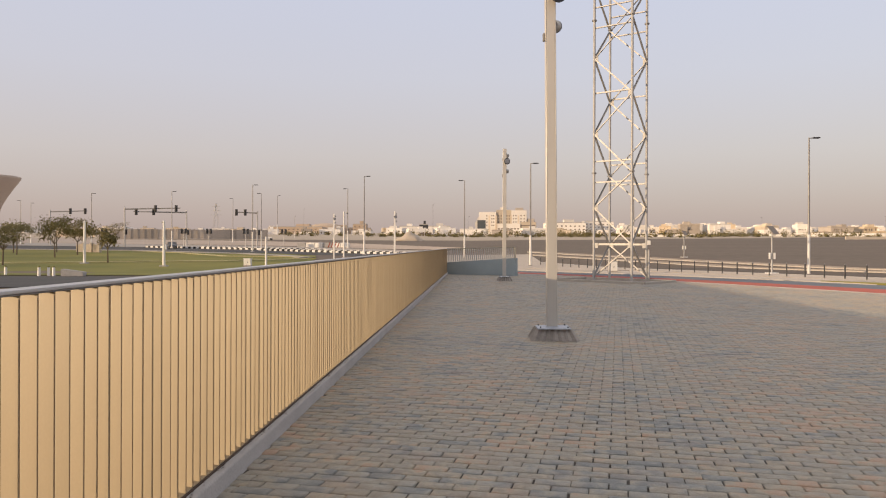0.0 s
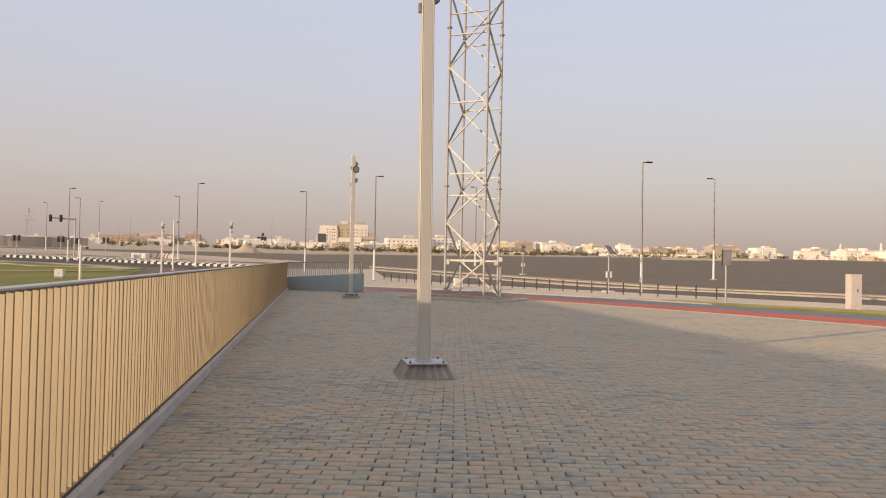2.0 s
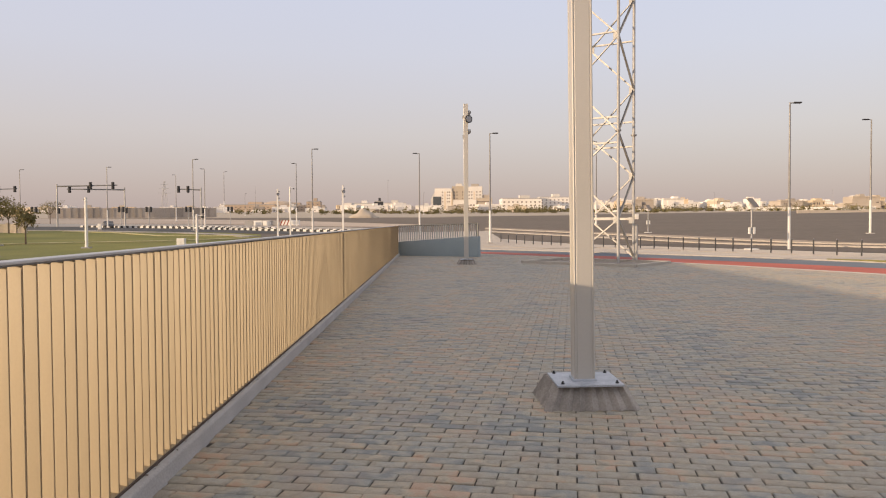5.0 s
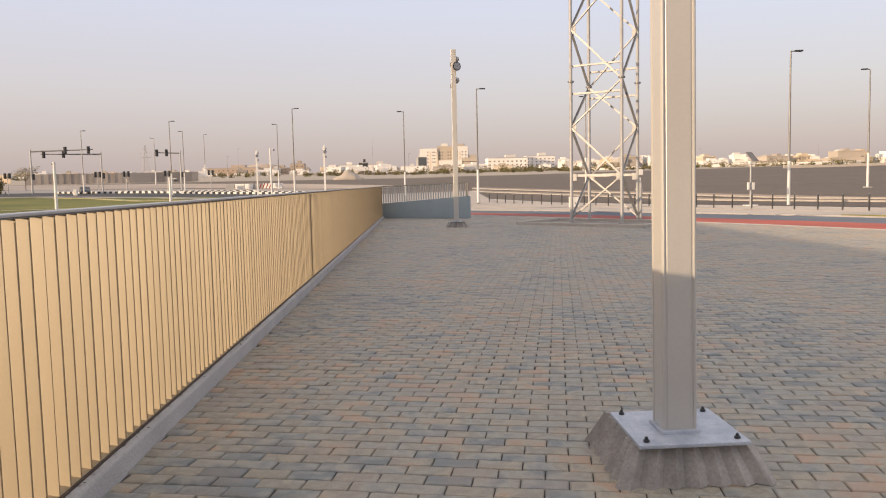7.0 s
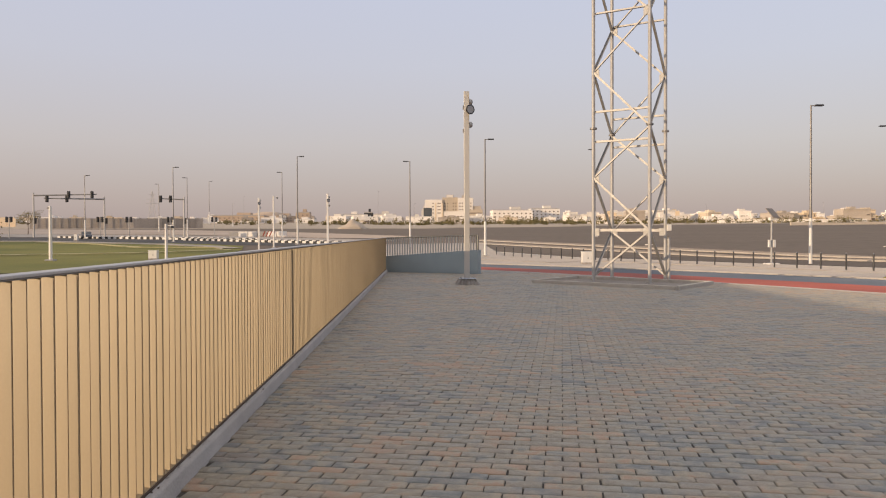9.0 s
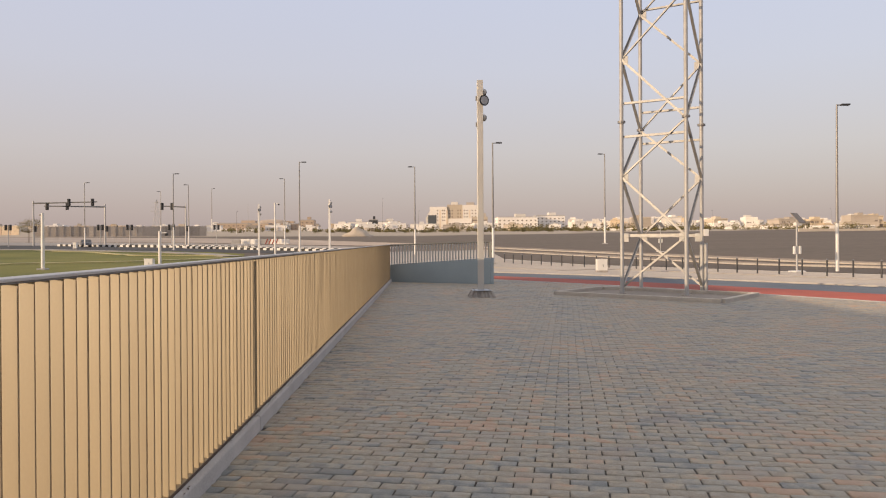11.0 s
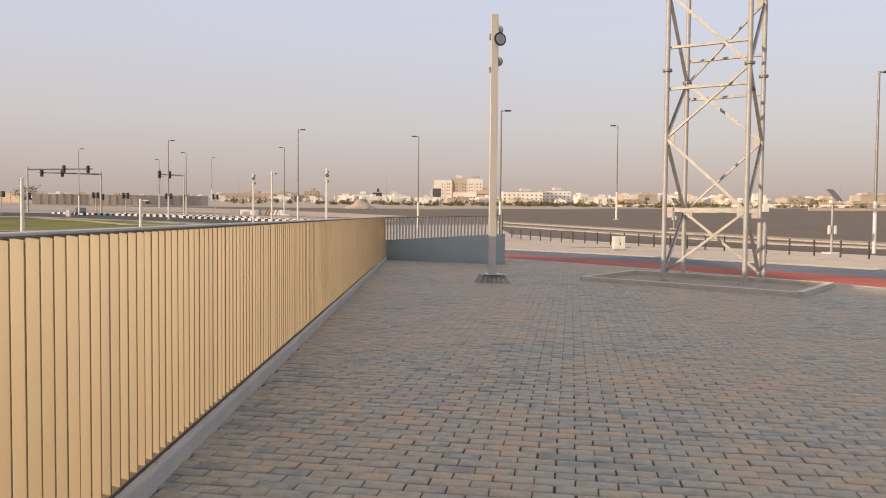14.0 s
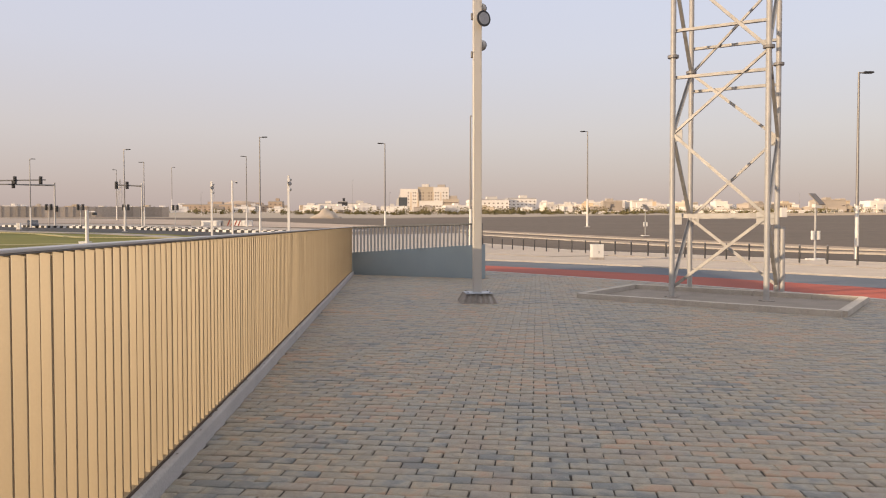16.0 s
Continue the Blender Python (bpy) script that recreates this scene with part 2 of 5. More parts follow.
def ground_material():
    """Sand in front and round the town, a wide dark gravel field between."""
    m, n, l, p = nodes_of("desert_ground")
    geo = n.new("ShaderNodeNewGeometry")
    sep = n.new("ShaderNodeSeparateXYZ")
    l.new(geo.outputs["Position"], sep.inputs[0])
    wob = n.new("ShaderNodeTexNoise")
    wob.inputs["Scale"].default_value = 0.015
    wob.inputs["Detail"].default_value = 5
    l.new(geo.outputs["Position"], wob.inputs["Vector"])
    # distance from the walk, plus a wobble
    sx = n.new("ShaderNodeMath")
    sx.operation = "MULTIPLY"
    sx.inputs[1].default_value = 0.6
    l.new(sep.outputs[0], sx.inputs[0])
    cmb = n.new("ShaderNodeCombineXYZ")
    l.new(sx.outputs[0], cmb.inputs[0])
    l.new(sep.outputs[1], cmb.inputs[1])
    ln = n.new("ShaderNodeVectorMath")
    ln.operation = "LENGTH"
    l.new(cmb.outputs[0], ln.inputs[0])
    add = n.new("ShaderNodeMath")
    add.operation = "MULTIPLY_ADD"
    add.inputs[1].default_value = 110.0
    l.new(wob.outputs[0], add.inputs[0])
    slant = n.new("ShaderNodeMath")
    slant.operation = "SUBTRACT"
    l.new(ln.outputs["Value"], slant.inputs[0])
    east = n.new("ShaderNodeMath")
    east.operation = "MAXIMUM"
    east.inputs[1].default_value = 0.0
    l.new(sep.outputs[0], east.inputs[0])
    most = n.new("ShaderNodeMath")
    most.operation = "MINIMUM"
    most.inputs[1].default_value = 330.0
    l.new(east.outputs[0], most.inputs[0])
    ease = n.new("ShaderNodeMath")
    ease.operation = "MULTIPLY"
    ease.inputs[1].default_value = 0.85
    l.new(most.outputs[0], ease.inputs[0])
    l.new(ease.outputs[0], slant.inputs[1])
    l.new(slant.outputs[0], add.inputs[2])
    far = n.new("ShaderNodeMapRange")
    far.inputs[1].default_value, far.inputs[2].default_value = FIELD_END, FIELD_END + 30
    l.new(add.outputs[0], far.inputs[0])
    grain = n.new("ShaderNodeTexNoise")
    grain.inputs["Scale"].default_value = 0.6
    grain.inputs["Detail"].default_value = 8
    l.new(geo.outputs["Position"], grain.inputs["Vector"])
    streak = n.new("ShaderNodeTexNoise")
    streak.inputs["Scale"].default_value = 1.0
    streak.inputs["Detail"].default_value = 4
    mp = n.new("ShaderNodeMapping")
    mp.inputs["Scale"].default_value = (0.01, 0.06, 1)
    l.new(geo.outputs["Position"], mp.inputs[0])
    l.new(mp.outputs[0], streak.inputs["Vector"])
    dark = n.new("ShaderNodeMix")
    dark.data_type = "RGBA"
    dark.inputs[6].default_value, dark.inputs[7].default_value = (0.125, 0.093, 0.063, 1), (0.185, 0.138, 0.097, 1)
    l.new(streak.outputs[0], dark.inputs[0])
    mix = n.new("ShaderNodeMix")
    mix.data_type = "RGBA"
    mix.inputs[7].default_value = (0.46, 0.37, 0.27, 1)
    l.new(far.outputs[0], mix.inputs[0])
    l.new(dark.outputs[2], mix.inputs[6])
    hsv = n.new("ShaderNodeHueSaturation")
    gv = n.new("ShaderNodeMapRange")
    gv.inputs[1].default_value, gv.inputs[2].default_value = 0.3, 0.7
    gv.inputs[3].default_value, gv.inputs[4].default_value = 0.85, 1.15
    l.new(grain.outputs[0], gv.inputs[0])
    l.new(gv.outputs[0], hsv.inputs["Value"])
    l.new(mix.outputs[2], hsv.inputs["Color"])
    l.new(hsv.outputs[0], p.inputs["Base Color"])
    p.inputs["Roughness"].default_value = 0.95
    return m


FIELD_END = 372.0
M_GROUND = ground_material()


# ---- mesh helpers ----
def mesh_of(name, bm, material):
    me = bpy.data.meshes.new(name)
    bm.normal_update()
    bm.to_mesh(me)
    bm.free()
    me.materials.append(material)
    return me


def part(name, bm, material, parent=None, label="", smooth=False):
    me = mesh_of(name, bm, material)
    if smooth:
        for f in me.polygons:
            f.use_smooth = True
    ob = new(name, me)
    ob.parent = parent
    if label:
        tagged(ob, label)
    return ob


def empty(name, m, label, category, group="", kind=""):
    ob = new(name)
    ob.empty_display_size = 0.1
    ob.matrix_world = m
    return tagged(ob, label, category, group, kind)


def box(bm, c, s, m=None, bevel=0.0):
    """A box with centre c and size s."""
    r = bmesh.ops.create_cube(bm, size=1.0)
    vs = r["verts"]
    for v in vs:
        v.co = Vector((c[0] + v.co.x * s[0], c[1] + v.co.y * s[1], c[2] + v.co.z * s[2]))
    if m is not None:
        bmesh.ops.transform(bm, matrix=m, verts=vs)
    if bevel:
        es = list({e for v in vs for e in v.link_edges})
        bmesh.ops.bevel(bm, geom=es, offset=bevel, segments=2, affect="EDGES", profile=0.5)
    return bm


def rod(bm, a, b, r0, r1=None, n=12):
    """A round bar from a to b."""
    a, b = Vector(a), Vector(b)
    r1 = r0 if r1 is None else r1
    m = Matrix.Translation((a + b) / 2) @ (b - a).to_track_quat("Z", "Y").to_matrix().to_4x4()
    bmesh.ops.create_cone(bm, cap_ends=True, cap_tris=False, segments=n, radius1=r0, radius2=r1, depth=(b - a).length, matrix=m)
    return bm


def angle_bar(bm, a, b, w, t=0.008):
    """An angle iron from a to b."""
    a, b = Vector(a), Vector(b)
    m = Matrix.Translation((a + b) / 2) @ (b - a).to_track_quat("Z", "Y").to_matrix().to_4x4()
    length = (b - a).length
    box(bm, (0, 0, 0), (w, t, length), m)
    box(bm, (w / 2 - t / 2, w / 2 - t / 2, 0), (t, w - 2 * t, length), m)
    return bm


def B():
    return bmesh.new()


def prism(bm, pts, z0, z1):
    """An upright prism over the outline pts."""
    lo = [bm.verts.new((x, y, z0)) for x, y in pts]
    hi = [bm.verts.new((x, y, z1)) for x, y in pts]
    n = len(pts)
    bm.faces.new(hi)
    bm.faces.new(lo[::-1])
    for i in range(n):
        bm.faces.new((lo[i], lo[(i + 1) % n], hi[(i + 1) % n], hi[i]))
    return bm


def terrain(x, y):
    """Height of the land: level by the plaza, then a steady gentle rise."""
    r = math.hypot(0.6 * x, max(y, 0.0))
    return -0.85 + 0.025 * max(0.0, min(r, 1500.0) - 75.0)


# ---- ground ----
bm = B()
rs = [0, 20, 40, 60, 75, 90, 110, 140, 180, 240, 320, 420, 560, 760, 1000, 1300, 1600, 2200, 3200, 4600]
AN = 72
rings = []
for r in rs:
    ring = []
    for k in range(AN):
        a = 2 * math.pi * k / AN
        x, y = r * math.cos(a), r * math.sin(a)
        ring.append(bm.verts.new((x, y, terrain(x, y))))
        if r == 0:
            break
    rings.append(ring)
for i in range(len(rs) - 1):
    p, q = rings[i], rings[i + 1]
    for k in range(AN):
        j = (k + 1) % AN
        if len(p) == 1:
            bm.faces.new((p[0], q[k], q[j]))
        else:
            bm.faces.new((p[k], q[k], q[j], p[j]))
ground = tagged(part("ground", bm, M_GROUND, smooth=True), "dark gravelly desert land with pale sand beyond", "ground", kind="structure")

# promenade strips are arcs round one far centre
CX, CY, RADIUS = -60.6, -1.4, 80.4


def arc(bm, r0, r1, z0, z1, a0, a1, n=60, thick=0.0):
    rows = []
    for i in range(n + 1):
        a = radians(a0 + (a1 - a0) * i / n)
        c, s = math.cos(a), math.sin(a)
        row = [bm.verts.new((CX + r0 * c, CY + r0 * s, z0)), bm.verts.new((CX + r1 * c, CY + r1 * s, z1))]
        if thick:
            row += [bm.verts.new((CX + r1 * c, CY + r1 * s, z1 - thick)), bm.verts.new((CX + r0 * c, CY + r0 * s, z0 - thick))]
        rows.append(row)
    k = len(rows[0])
    for p, q in zip(rows, rows[1:]):
        if k == 2:
            bm.faces.new((p[0], p[1], q[1], q[0]))
        else:
            for j in range(4):
                bm.faces.new((p[j], p[(j + 1) % 4], q[(j + 1) % 4], q[j]))
    if k == 4:
        bm.faces.new(rows[0][::-1])
        bm.faces.new(rows[-1])
    return bm


A0, A1 = -30.0, 54.0
for name, r0, r1, z0, z1, mat, label in (
        ("track_red", 0.0, 4.1, -0.005, -0.09, M_RED, "red rubber running track strip"),
        ("track_blue", 4.1, 9.5, -0.09, -0.19, M_BLUE, "dusty blue cycle track strip"),
        ("kerb_track", 9.5, 9.85, -0.14, -0.14, M_KERBPALE, "pale precast concrete kerb beside the track"),
        ("pavement", 9.85, 22.0, -0.175, -0.50, M_PAVEMENT, "pale sandy concrete paving beside the road"),
        ("pavement_outer", 22.0, 33.0, -0.50, -0.535, M_PAVEMENT, "pale sandy paving beside the road")):
    tagged(part(name, arc(B(), RADIUS + r0, RADIUS + r1, z0, z1, A0, A1, thick=0.5), mat), label, name.split("_")[0], kind="structure")

# a wedge of grass between the track and the paving
bm = B()
prev = None
for i in range(45):
    a = radians(28.5 - i)
    wide = min(4.4, 0.1 + 0.62 * i)
    inner = 9.9 - min(1.1, 0.18 * i)
    row = []
    for r, z in ((inner, -0.30), (inner, -0.10), (inner + wide, -0.10 - 0.012 * wide), (inner + wide, -0.45)):
        row.append(bm.verts.new((CX + (RADIUS + r) * math.cos(a), CY + (RADIUS + r) * math.sin(a), z)))
    if prev:
        for j in range(3):
            bm.faces.new((prev[j], prev[j + 1], row[j + 1], row[j]))
    prev = row
tagged(part("verge", bm, M_VERGE), "strip of yellow-green dry grass beside the track", "verge", kind="structure")

# straight road beyond the promenade, along the bollards
ROAD0, ROAD_DIR = Vector((24.2, 59.5, 0)), Vector((0.42, -0.9075, 0))
ROAD_N = Vector((0.9075, 0.42, 0))


def strip(bm, o0, o1, lift, s0=-190.0, s1=150.0, n=68, thick=0.4):
    rows = []
    for i in range(n + 1):
        q = ROAD0 + ROAD_DIR * (s0 + (s1 - s0) * i / n)
        row = []
        for o in (o0, o1):
            w = q + ROAD_N * o
            row.append(bm.verts.new((w.x, w.y, max(-0.5, terrain(w.x, w.y)) + lift)))
        for v in (row[1], row[0]):
            row.append(bm.verts.new(v.co - Vector((0, 0, thick))))
        rows.append(row)
    for p, q in zip(rows, rows[1:]):
        for j in range(4):
            bm.faces.new((p[j], p[(j + 1) % 4], q[(j + 1) % 4], q[j]))
    bm.faces.new(rows[0][::-1])
    bm.faces.new(rows[-1])
    geom = list(bm.verts) + list(bm.edges) + list(bm.faces)
    bmesh.ops.bisect_plane(bm, geom=geom, plane_co=(2.42, 43.8, 0), plane_no=(66.2, -5.1, 0), clear_inner=True)
    return bm


for name, o0, o1, lift, mat, label in (
        ("pavement_road", -1.5, 4.0, 0.03, M_PAVEMENT, "pale sandy paving beside the road"),
        ("kerb_road", 4.0, 4.3, 0.05, M_CONC, "worn concrete kerb"),
        ("road", 4.3, 17.0, -0.02, M_ROADTAN, "dusty dark brown asphalt road"),
        ("kerb_median", 17.0, 17.4, 0.10, M_KERBPALE, "pale precast concrete kerb"),
        ("median", 17.4, 20.5, 0.08, M_MEDIAN, "sandy brown median strip"),
        ("road_far", 20.5, 25.0, 0.0, M_ROADTAN, "dusty dark asphalt carriageway"),
        ("kerb_far", 25.0, 25.5, 0.12, M_KERBPALE, "pale concrete kerb beyond the road"),
        ("shoulder", 25.5, 29.5, 0.09, M_MEDIAN, "pale sandy shoulder beyond the road")):
    tagged(part(name, strip(B(), o0, o1, lift), mat), label, name.split("_")[0], kind="structure")
tagged(part("pavement_corner", strip(B(), -7.0, -1.5, 0.03, -190.0, -18.0), M_PAVEMENT), "pale sandy paving behind the blue wall", "pavement", kind="structure")

# ---- plaza slab ----
FX = -1.53
outline = [(FX - 0.4, -12.0)]
lo_a, hi_a = math.asin((-12.0 - CY) / RADIUS), math.asin((52.4 - CY) / RADIUS)
for i in range(49):
    a = lo_a + (hi_a - lo_a) * i / 48
    outline.append((CX + RADIUS * math.cos(a), CY + RADIUS * math.sin(a)))
outline += [(FX - 0.4, 52.5)]
tagged(part("plaza", prism(B(), outline, -1.2, -0.012), M_JOINT), "sand-jointed bed under the plaza pavers", "plaza", kind="structure")

tagged(part("plaza_edging", arc(B(), RADIUS - 0.24, RADIUS - 0.004, 0.008, 0.006, -7.0, 41.5, thick=0.1), M_CONC), "flush concrete edging between pavers and red track", "edging", kind="structure")

# ---- fence ----
FENCE_X, PITCH, SLATW = -1.664, 0.1115, 0.127


def fence_top(y):
    return 1.341 + 0.0050 * y


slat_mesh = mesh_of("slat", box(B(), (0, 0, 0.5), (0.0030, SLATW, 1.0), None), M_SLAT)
# narrow edge faces take the painted shade colour
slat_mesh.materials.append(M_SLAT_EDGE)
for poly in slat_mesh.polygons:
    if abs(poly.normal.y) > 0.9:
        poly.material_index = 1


def fence(y0, y1, label):
    f = empty("fence", Matrix.Translation((FENCE_X, y0, 0)), label, "fence", "parapet fence panels")
    n = int(round((y1 - y0) / PITCH))
    for i in range(n):
        y = (i + 0.5) * PITCH
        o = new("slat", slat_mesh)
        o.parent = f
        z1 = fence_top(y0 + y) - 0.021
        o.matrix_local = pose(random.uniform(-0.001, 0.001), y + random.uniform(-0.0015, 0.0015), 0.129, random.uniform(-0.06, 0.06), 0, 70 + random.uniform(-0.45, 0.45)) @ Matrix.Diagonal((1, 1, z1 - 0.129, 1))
    length = y1 - y0
    slope = math.degrees(math.atan(0.0050))
    for nm, w, h, dx, dz, mat in (("cap_rail", 0.088, 0.014, 0.026, -0.007, M_CAPRAIL), ("cap_channel", 0.078, 0.008, 0.024, -0.018, M_LAMP)):
        b = box(B(), (0, length / 2, 0), (w, length, h), None, 0.003)
        bmesh.ops.transform(b, matrix=Matrix.Translation((dx, 0, fence_top(y0) + dz)) @ Euler((radians(slope), 0, 0)).to_matrix().to_4x4(), verts=b.verts)
        part(nm, b, mat, f, "grey steel capping rail" if nm == "cap_rail" else "dark channel under the cap")
    part("bottom_channel", box(B(), (-0.003, length / 2, 0.121), (0.116, length, 0.016)), M_SHEET, f)
    # thin dark brown strip in front of the slat feet
    part("channel_lip", box(B(), (0.062, length / 2, 0.119), (0.012, length, 0.012)), M_DARKBROWN, f, "dark brown lip along the slat feet")
    for y in (length, ):
        part("post", box(B(), (-0.03, y, 0.72), (0.05, 0.014, fence_top(y0 + y) * 2 - 1.44 - 0.06)), M_SHEET, f)
    return f


JOINT = 20.75
fence(-6.0, JOINT - 0.01, "tan slatted metal parapet fence with a grey cap")
fence(JOINT + 0.01, 46.2, "tan slatted metal parapet fence running to the blue wall")

# plinth under the fence
bm = B()
for y0, y1 in ((-12.0, JOINT - 0.1), (JOINT - 0.1, 46.3)):
    box(bm, (FX - 0.215, (y0 + y1) / 2, -0.04), (0.4, y1 - y0 - 0.012, 0.31), None, 0.015)
tagged(part("plinth", bm, M_CONC), "grey concrete plinth under the fence", "plinth", kind="structure")

# dust and leaf bits blown along the slat feet
rnd = random.Random(21)
verts, faces = [], []
for _ in range(900):
    y = rnd.uniform(0.5, 42.0)
    c = Vector((FX - 0.075 + abs(rnd.gauss(0, 0.018)), y, 0.118))
    u = Vector((rnd.uniform(-1, 1), rnd.uniform(-1, 1), rnd.uniform(-0.2, 0.4))).normalized()
    v = u.cross(Vector((0, 0, 1))).normalized()
    k, h = len(verts), rnd.uniform(0.005, 0.014)
    verts += [c - u * h, c + v * h * 0.6, c + u * h, c - v * h * 0.6]
    faces.append((k, k + 1, k + 2, k + 3))
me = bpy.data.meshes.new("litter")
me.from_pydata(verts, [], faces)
me.materials.append(M_DARKBROWN)
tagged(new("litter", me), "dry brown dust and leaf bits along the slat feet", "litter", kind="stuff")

# ---- blue end wall with its railing ----
W0, W1 = Vector((-1.874, 46.379, 0)), Vector((2.42, 43.8, 0))
wdir = (W1 - W0).normalized()
wnrm = Vector((-wdir.y, wdir.x, 0))
WL = (W1 - W0).length


def wall_top(s):
    return 0.70 + 0.33 * s / WL


bm = B()
v = []
for s, off in ((0, 0), (WL, 0), (WL, 0.3), (0, 0.3)):
    q = W0 + wdir * s + wnrm * off
    v.append((bm.verts.new((q.x, q.y, -0.3)), bm.verts.new((q.x, q.y, wall_top(s)))))
bm.faces.new([a[1] for a in v])
bm.faces.new([a[0] for a in v][::-1])
for i in range(4):
    a, b = v[i], v[(i + 1) % 4]
    bm.faces.new((a[0], b[0], b[1], a[1]))
bmesh.ops.bevel(bm, geom=list(bm.edges), offset=0.012, segments=2, affect="EDGES")
tagged(part("wall_end", bm, M_BLUEWALL), "low blue-grey painted wall closing the walkway", "wall", kind="structure")
rail_m = Matrix.Translation(W0 + wnrm * 0.1) @ Matrix(((wdir.x, wnrm.x, 0, 0), (wdir.y, wnrm.y, 0, 0), (0, 0, 1, 0), (0, 0, 0, 1)))
rail_slat_mesh = mesh_of("slat", box(B(), (0, 0, 0.5), (0.006, 0.14, 1.0), None), M_RAILSLAT)
railing = empty("railing", rail_m, "grey slatted railing on the blue wall", "railing")
n = int(WL / 0.134)
for i in range(n):
    s = 0.06 + i * 0.134
    o = new("slat", rail_slat_mesh)
    o.parent = railing
    z0, z1 = wall_top(s) - 0.01, 1.52 + 0.11 * s / WL
    o.matrix_local = pose(s, 0, z0, 0, 0, -20) @ Matrix.Diagonal((1, 0.5, z1 - z0, 1))
b = B()
rod(b, (0.0, 0, 1.545), (WL - 0.02, 0, 1.655), 0.028)
part("top_rail", b, M_RAILDARK, railing, "dark steel top rail")
part("end_post", box(B(), (WL - 0.05, 0, 1.33), (0.06, 0.06, 0.66)), M_RAILDARK, railing)


# ---- floodlight poles ----
def flood(parent, z, yaw, r=0.15):
    m = pose(0, 0, z, 0, 0, yaw)
    def put(bm):
        bmesh.ops.transform(bm, matrix=m, verts=bm.verts)
        return bm
    b = B()
    rod(b, (0, -0.08, 0), (0, -0.14, 0), 0.03)
    rod(b, (0, -0.14, 0), (0, -0.22, 0), r * 0.7, r, 24)
    lamp = part("floodlight", put(b), M_POLE, parent, "round cream floodlight housing")
    b = B()
    rod(b, (0, -0.22, 0), (0, -0.25, 0), r * 1.02, r * 1.02, 24)
    part("ring", put(b), M_DARK, lamp, "black front ring")
    b = B()
    rod(b, (0, -0.245, 0), (0, -0.256, 0), r * 0.78, r * 0.78, 24)
    part("lens", put(b), M_LENS, lamp, "grey glass lens")


def flood_pole(x, y, z, turn=0.0, lean=0.0, height=6.15, base=True, paint=None):
    p = empty("light_pole", pose(x, y, z, 0, lean, turn), "square cream steel light pole with round floodlights", "light pole", "plaza light poles")
    if base:
        b = B()
        w0, w1, h = 0.40, 0.30, 0.19
        lo, hi = [], []
        # ribbed sides: the outline runs in and out
        k = 7
        for side in range(4):
            for i in range(k * 2):
                u = -1 + 2 * i / (k * 2)
                d = 0.0 if i % 2 else 0.04
                for w, ring in ((w0, lo), (w1, hi)):
                    px, py = u * w, -w + d
                    c, s = math.cos(side * math.pi / 2), math.sin(side * math.pi / 2)
                    ring.append(b.verts.new((px * c - py * s + 0.03, px * s + py * c + 0.12, 0 if ring is lo else h)))
        b.faces.new(hi)
        b.faces.new(lo[::-1])
        for i in range(len(lo)):
            j = (i + 1) % len(lo)
            b.faces.new((lo[i], lo[j], hi[j], hi[i]))
        part("footing", b, M_CONC_WORN, p, "worn ribbed concrete footing")
    z0 = 0.19 if base else 0.0
    part("base_plate", box(B(), (0.02, 0.03, z0 + 0.012), (0.55, 0.55, 0.02), None, 0.004), M_PLATE, p, "zinc steel base plate")
    for sx in (-1, 1):
        for sy in (-1, 1):
            b = B()
            rod(b, (0.02 + sx * 0.225, 0.03 + sy * 0.225, z0 + 0.02), (0.02 + sx * 0.225, 0.03 + sy * 0.225, z0 + 0.048), 0.008, n=8)
            rod(b, (0.02 + sx * 0.225, 0.03 + sy * 0.225, z0 + 0.022), (0.02 + sx * 0.225, 0.03 + sy * 0.225, z0 + 0.034), 0.015, n=6)
            part("bolt", b, M_DARK, p, "dark anchor bolt and nut")
    pts = []
    for q in range(4):
        # a small round bead on every corner, a shallow step beside it
        for u, w in ((-0.060, -0.0825), (0.060, -0.0825), (0.0635, -0.0795), (0.069, -0.0795), (0.0715, -0.085), (0.078, -0.0865), (0.0835, -0.0835), (0.0865, -0.078), (0.085, -0.0715), (0.0795, -0.069), (0.0795, -0.0635)):
            c, k = math.cos(q * math.pi / 2), math.sin(q * math.pi / 2)
            pts.append((u * c - w * k, u * k + w * c))
    b = prism(B(), pts, z0 + 0.02, z0 + 0.02 + height)
    part("shaft", b, paint or M_POLE, p)
    part("collar", box(B(), (0, 0, z0 + 0.03), (0.20, 0.20, 0.02), None, 0.004), M_PLATE, p, "welded collar")
    t = z0 + height
    for dz, yaw, r in ((-0.6, 28, 0.155), (-0.29, 150, 0.105), (-1.04, 150, 0.105)):
        flood(p, t + dz, yaw, r)
    for dz in (-0.5, -1.27):
        part("bracket", box(B(), (-0.105, 0.02, t + dz), (0.04, 0.07, 0.13), None, 0.008), M_LAMP, p, "small grey cable bracket")
    return p


flood_pole(1.32, 12.74, 0.0, 0, -0.5)
flood_pole(1.49, 36.5, 0.0, 0)
for x, y in ((-8.4, 80.5), (-17.3, 93.3)):
    flood_pole(x, y, terrain(x, y) - 0.02, 0, 0, 6.1, paint=M_WHITE)

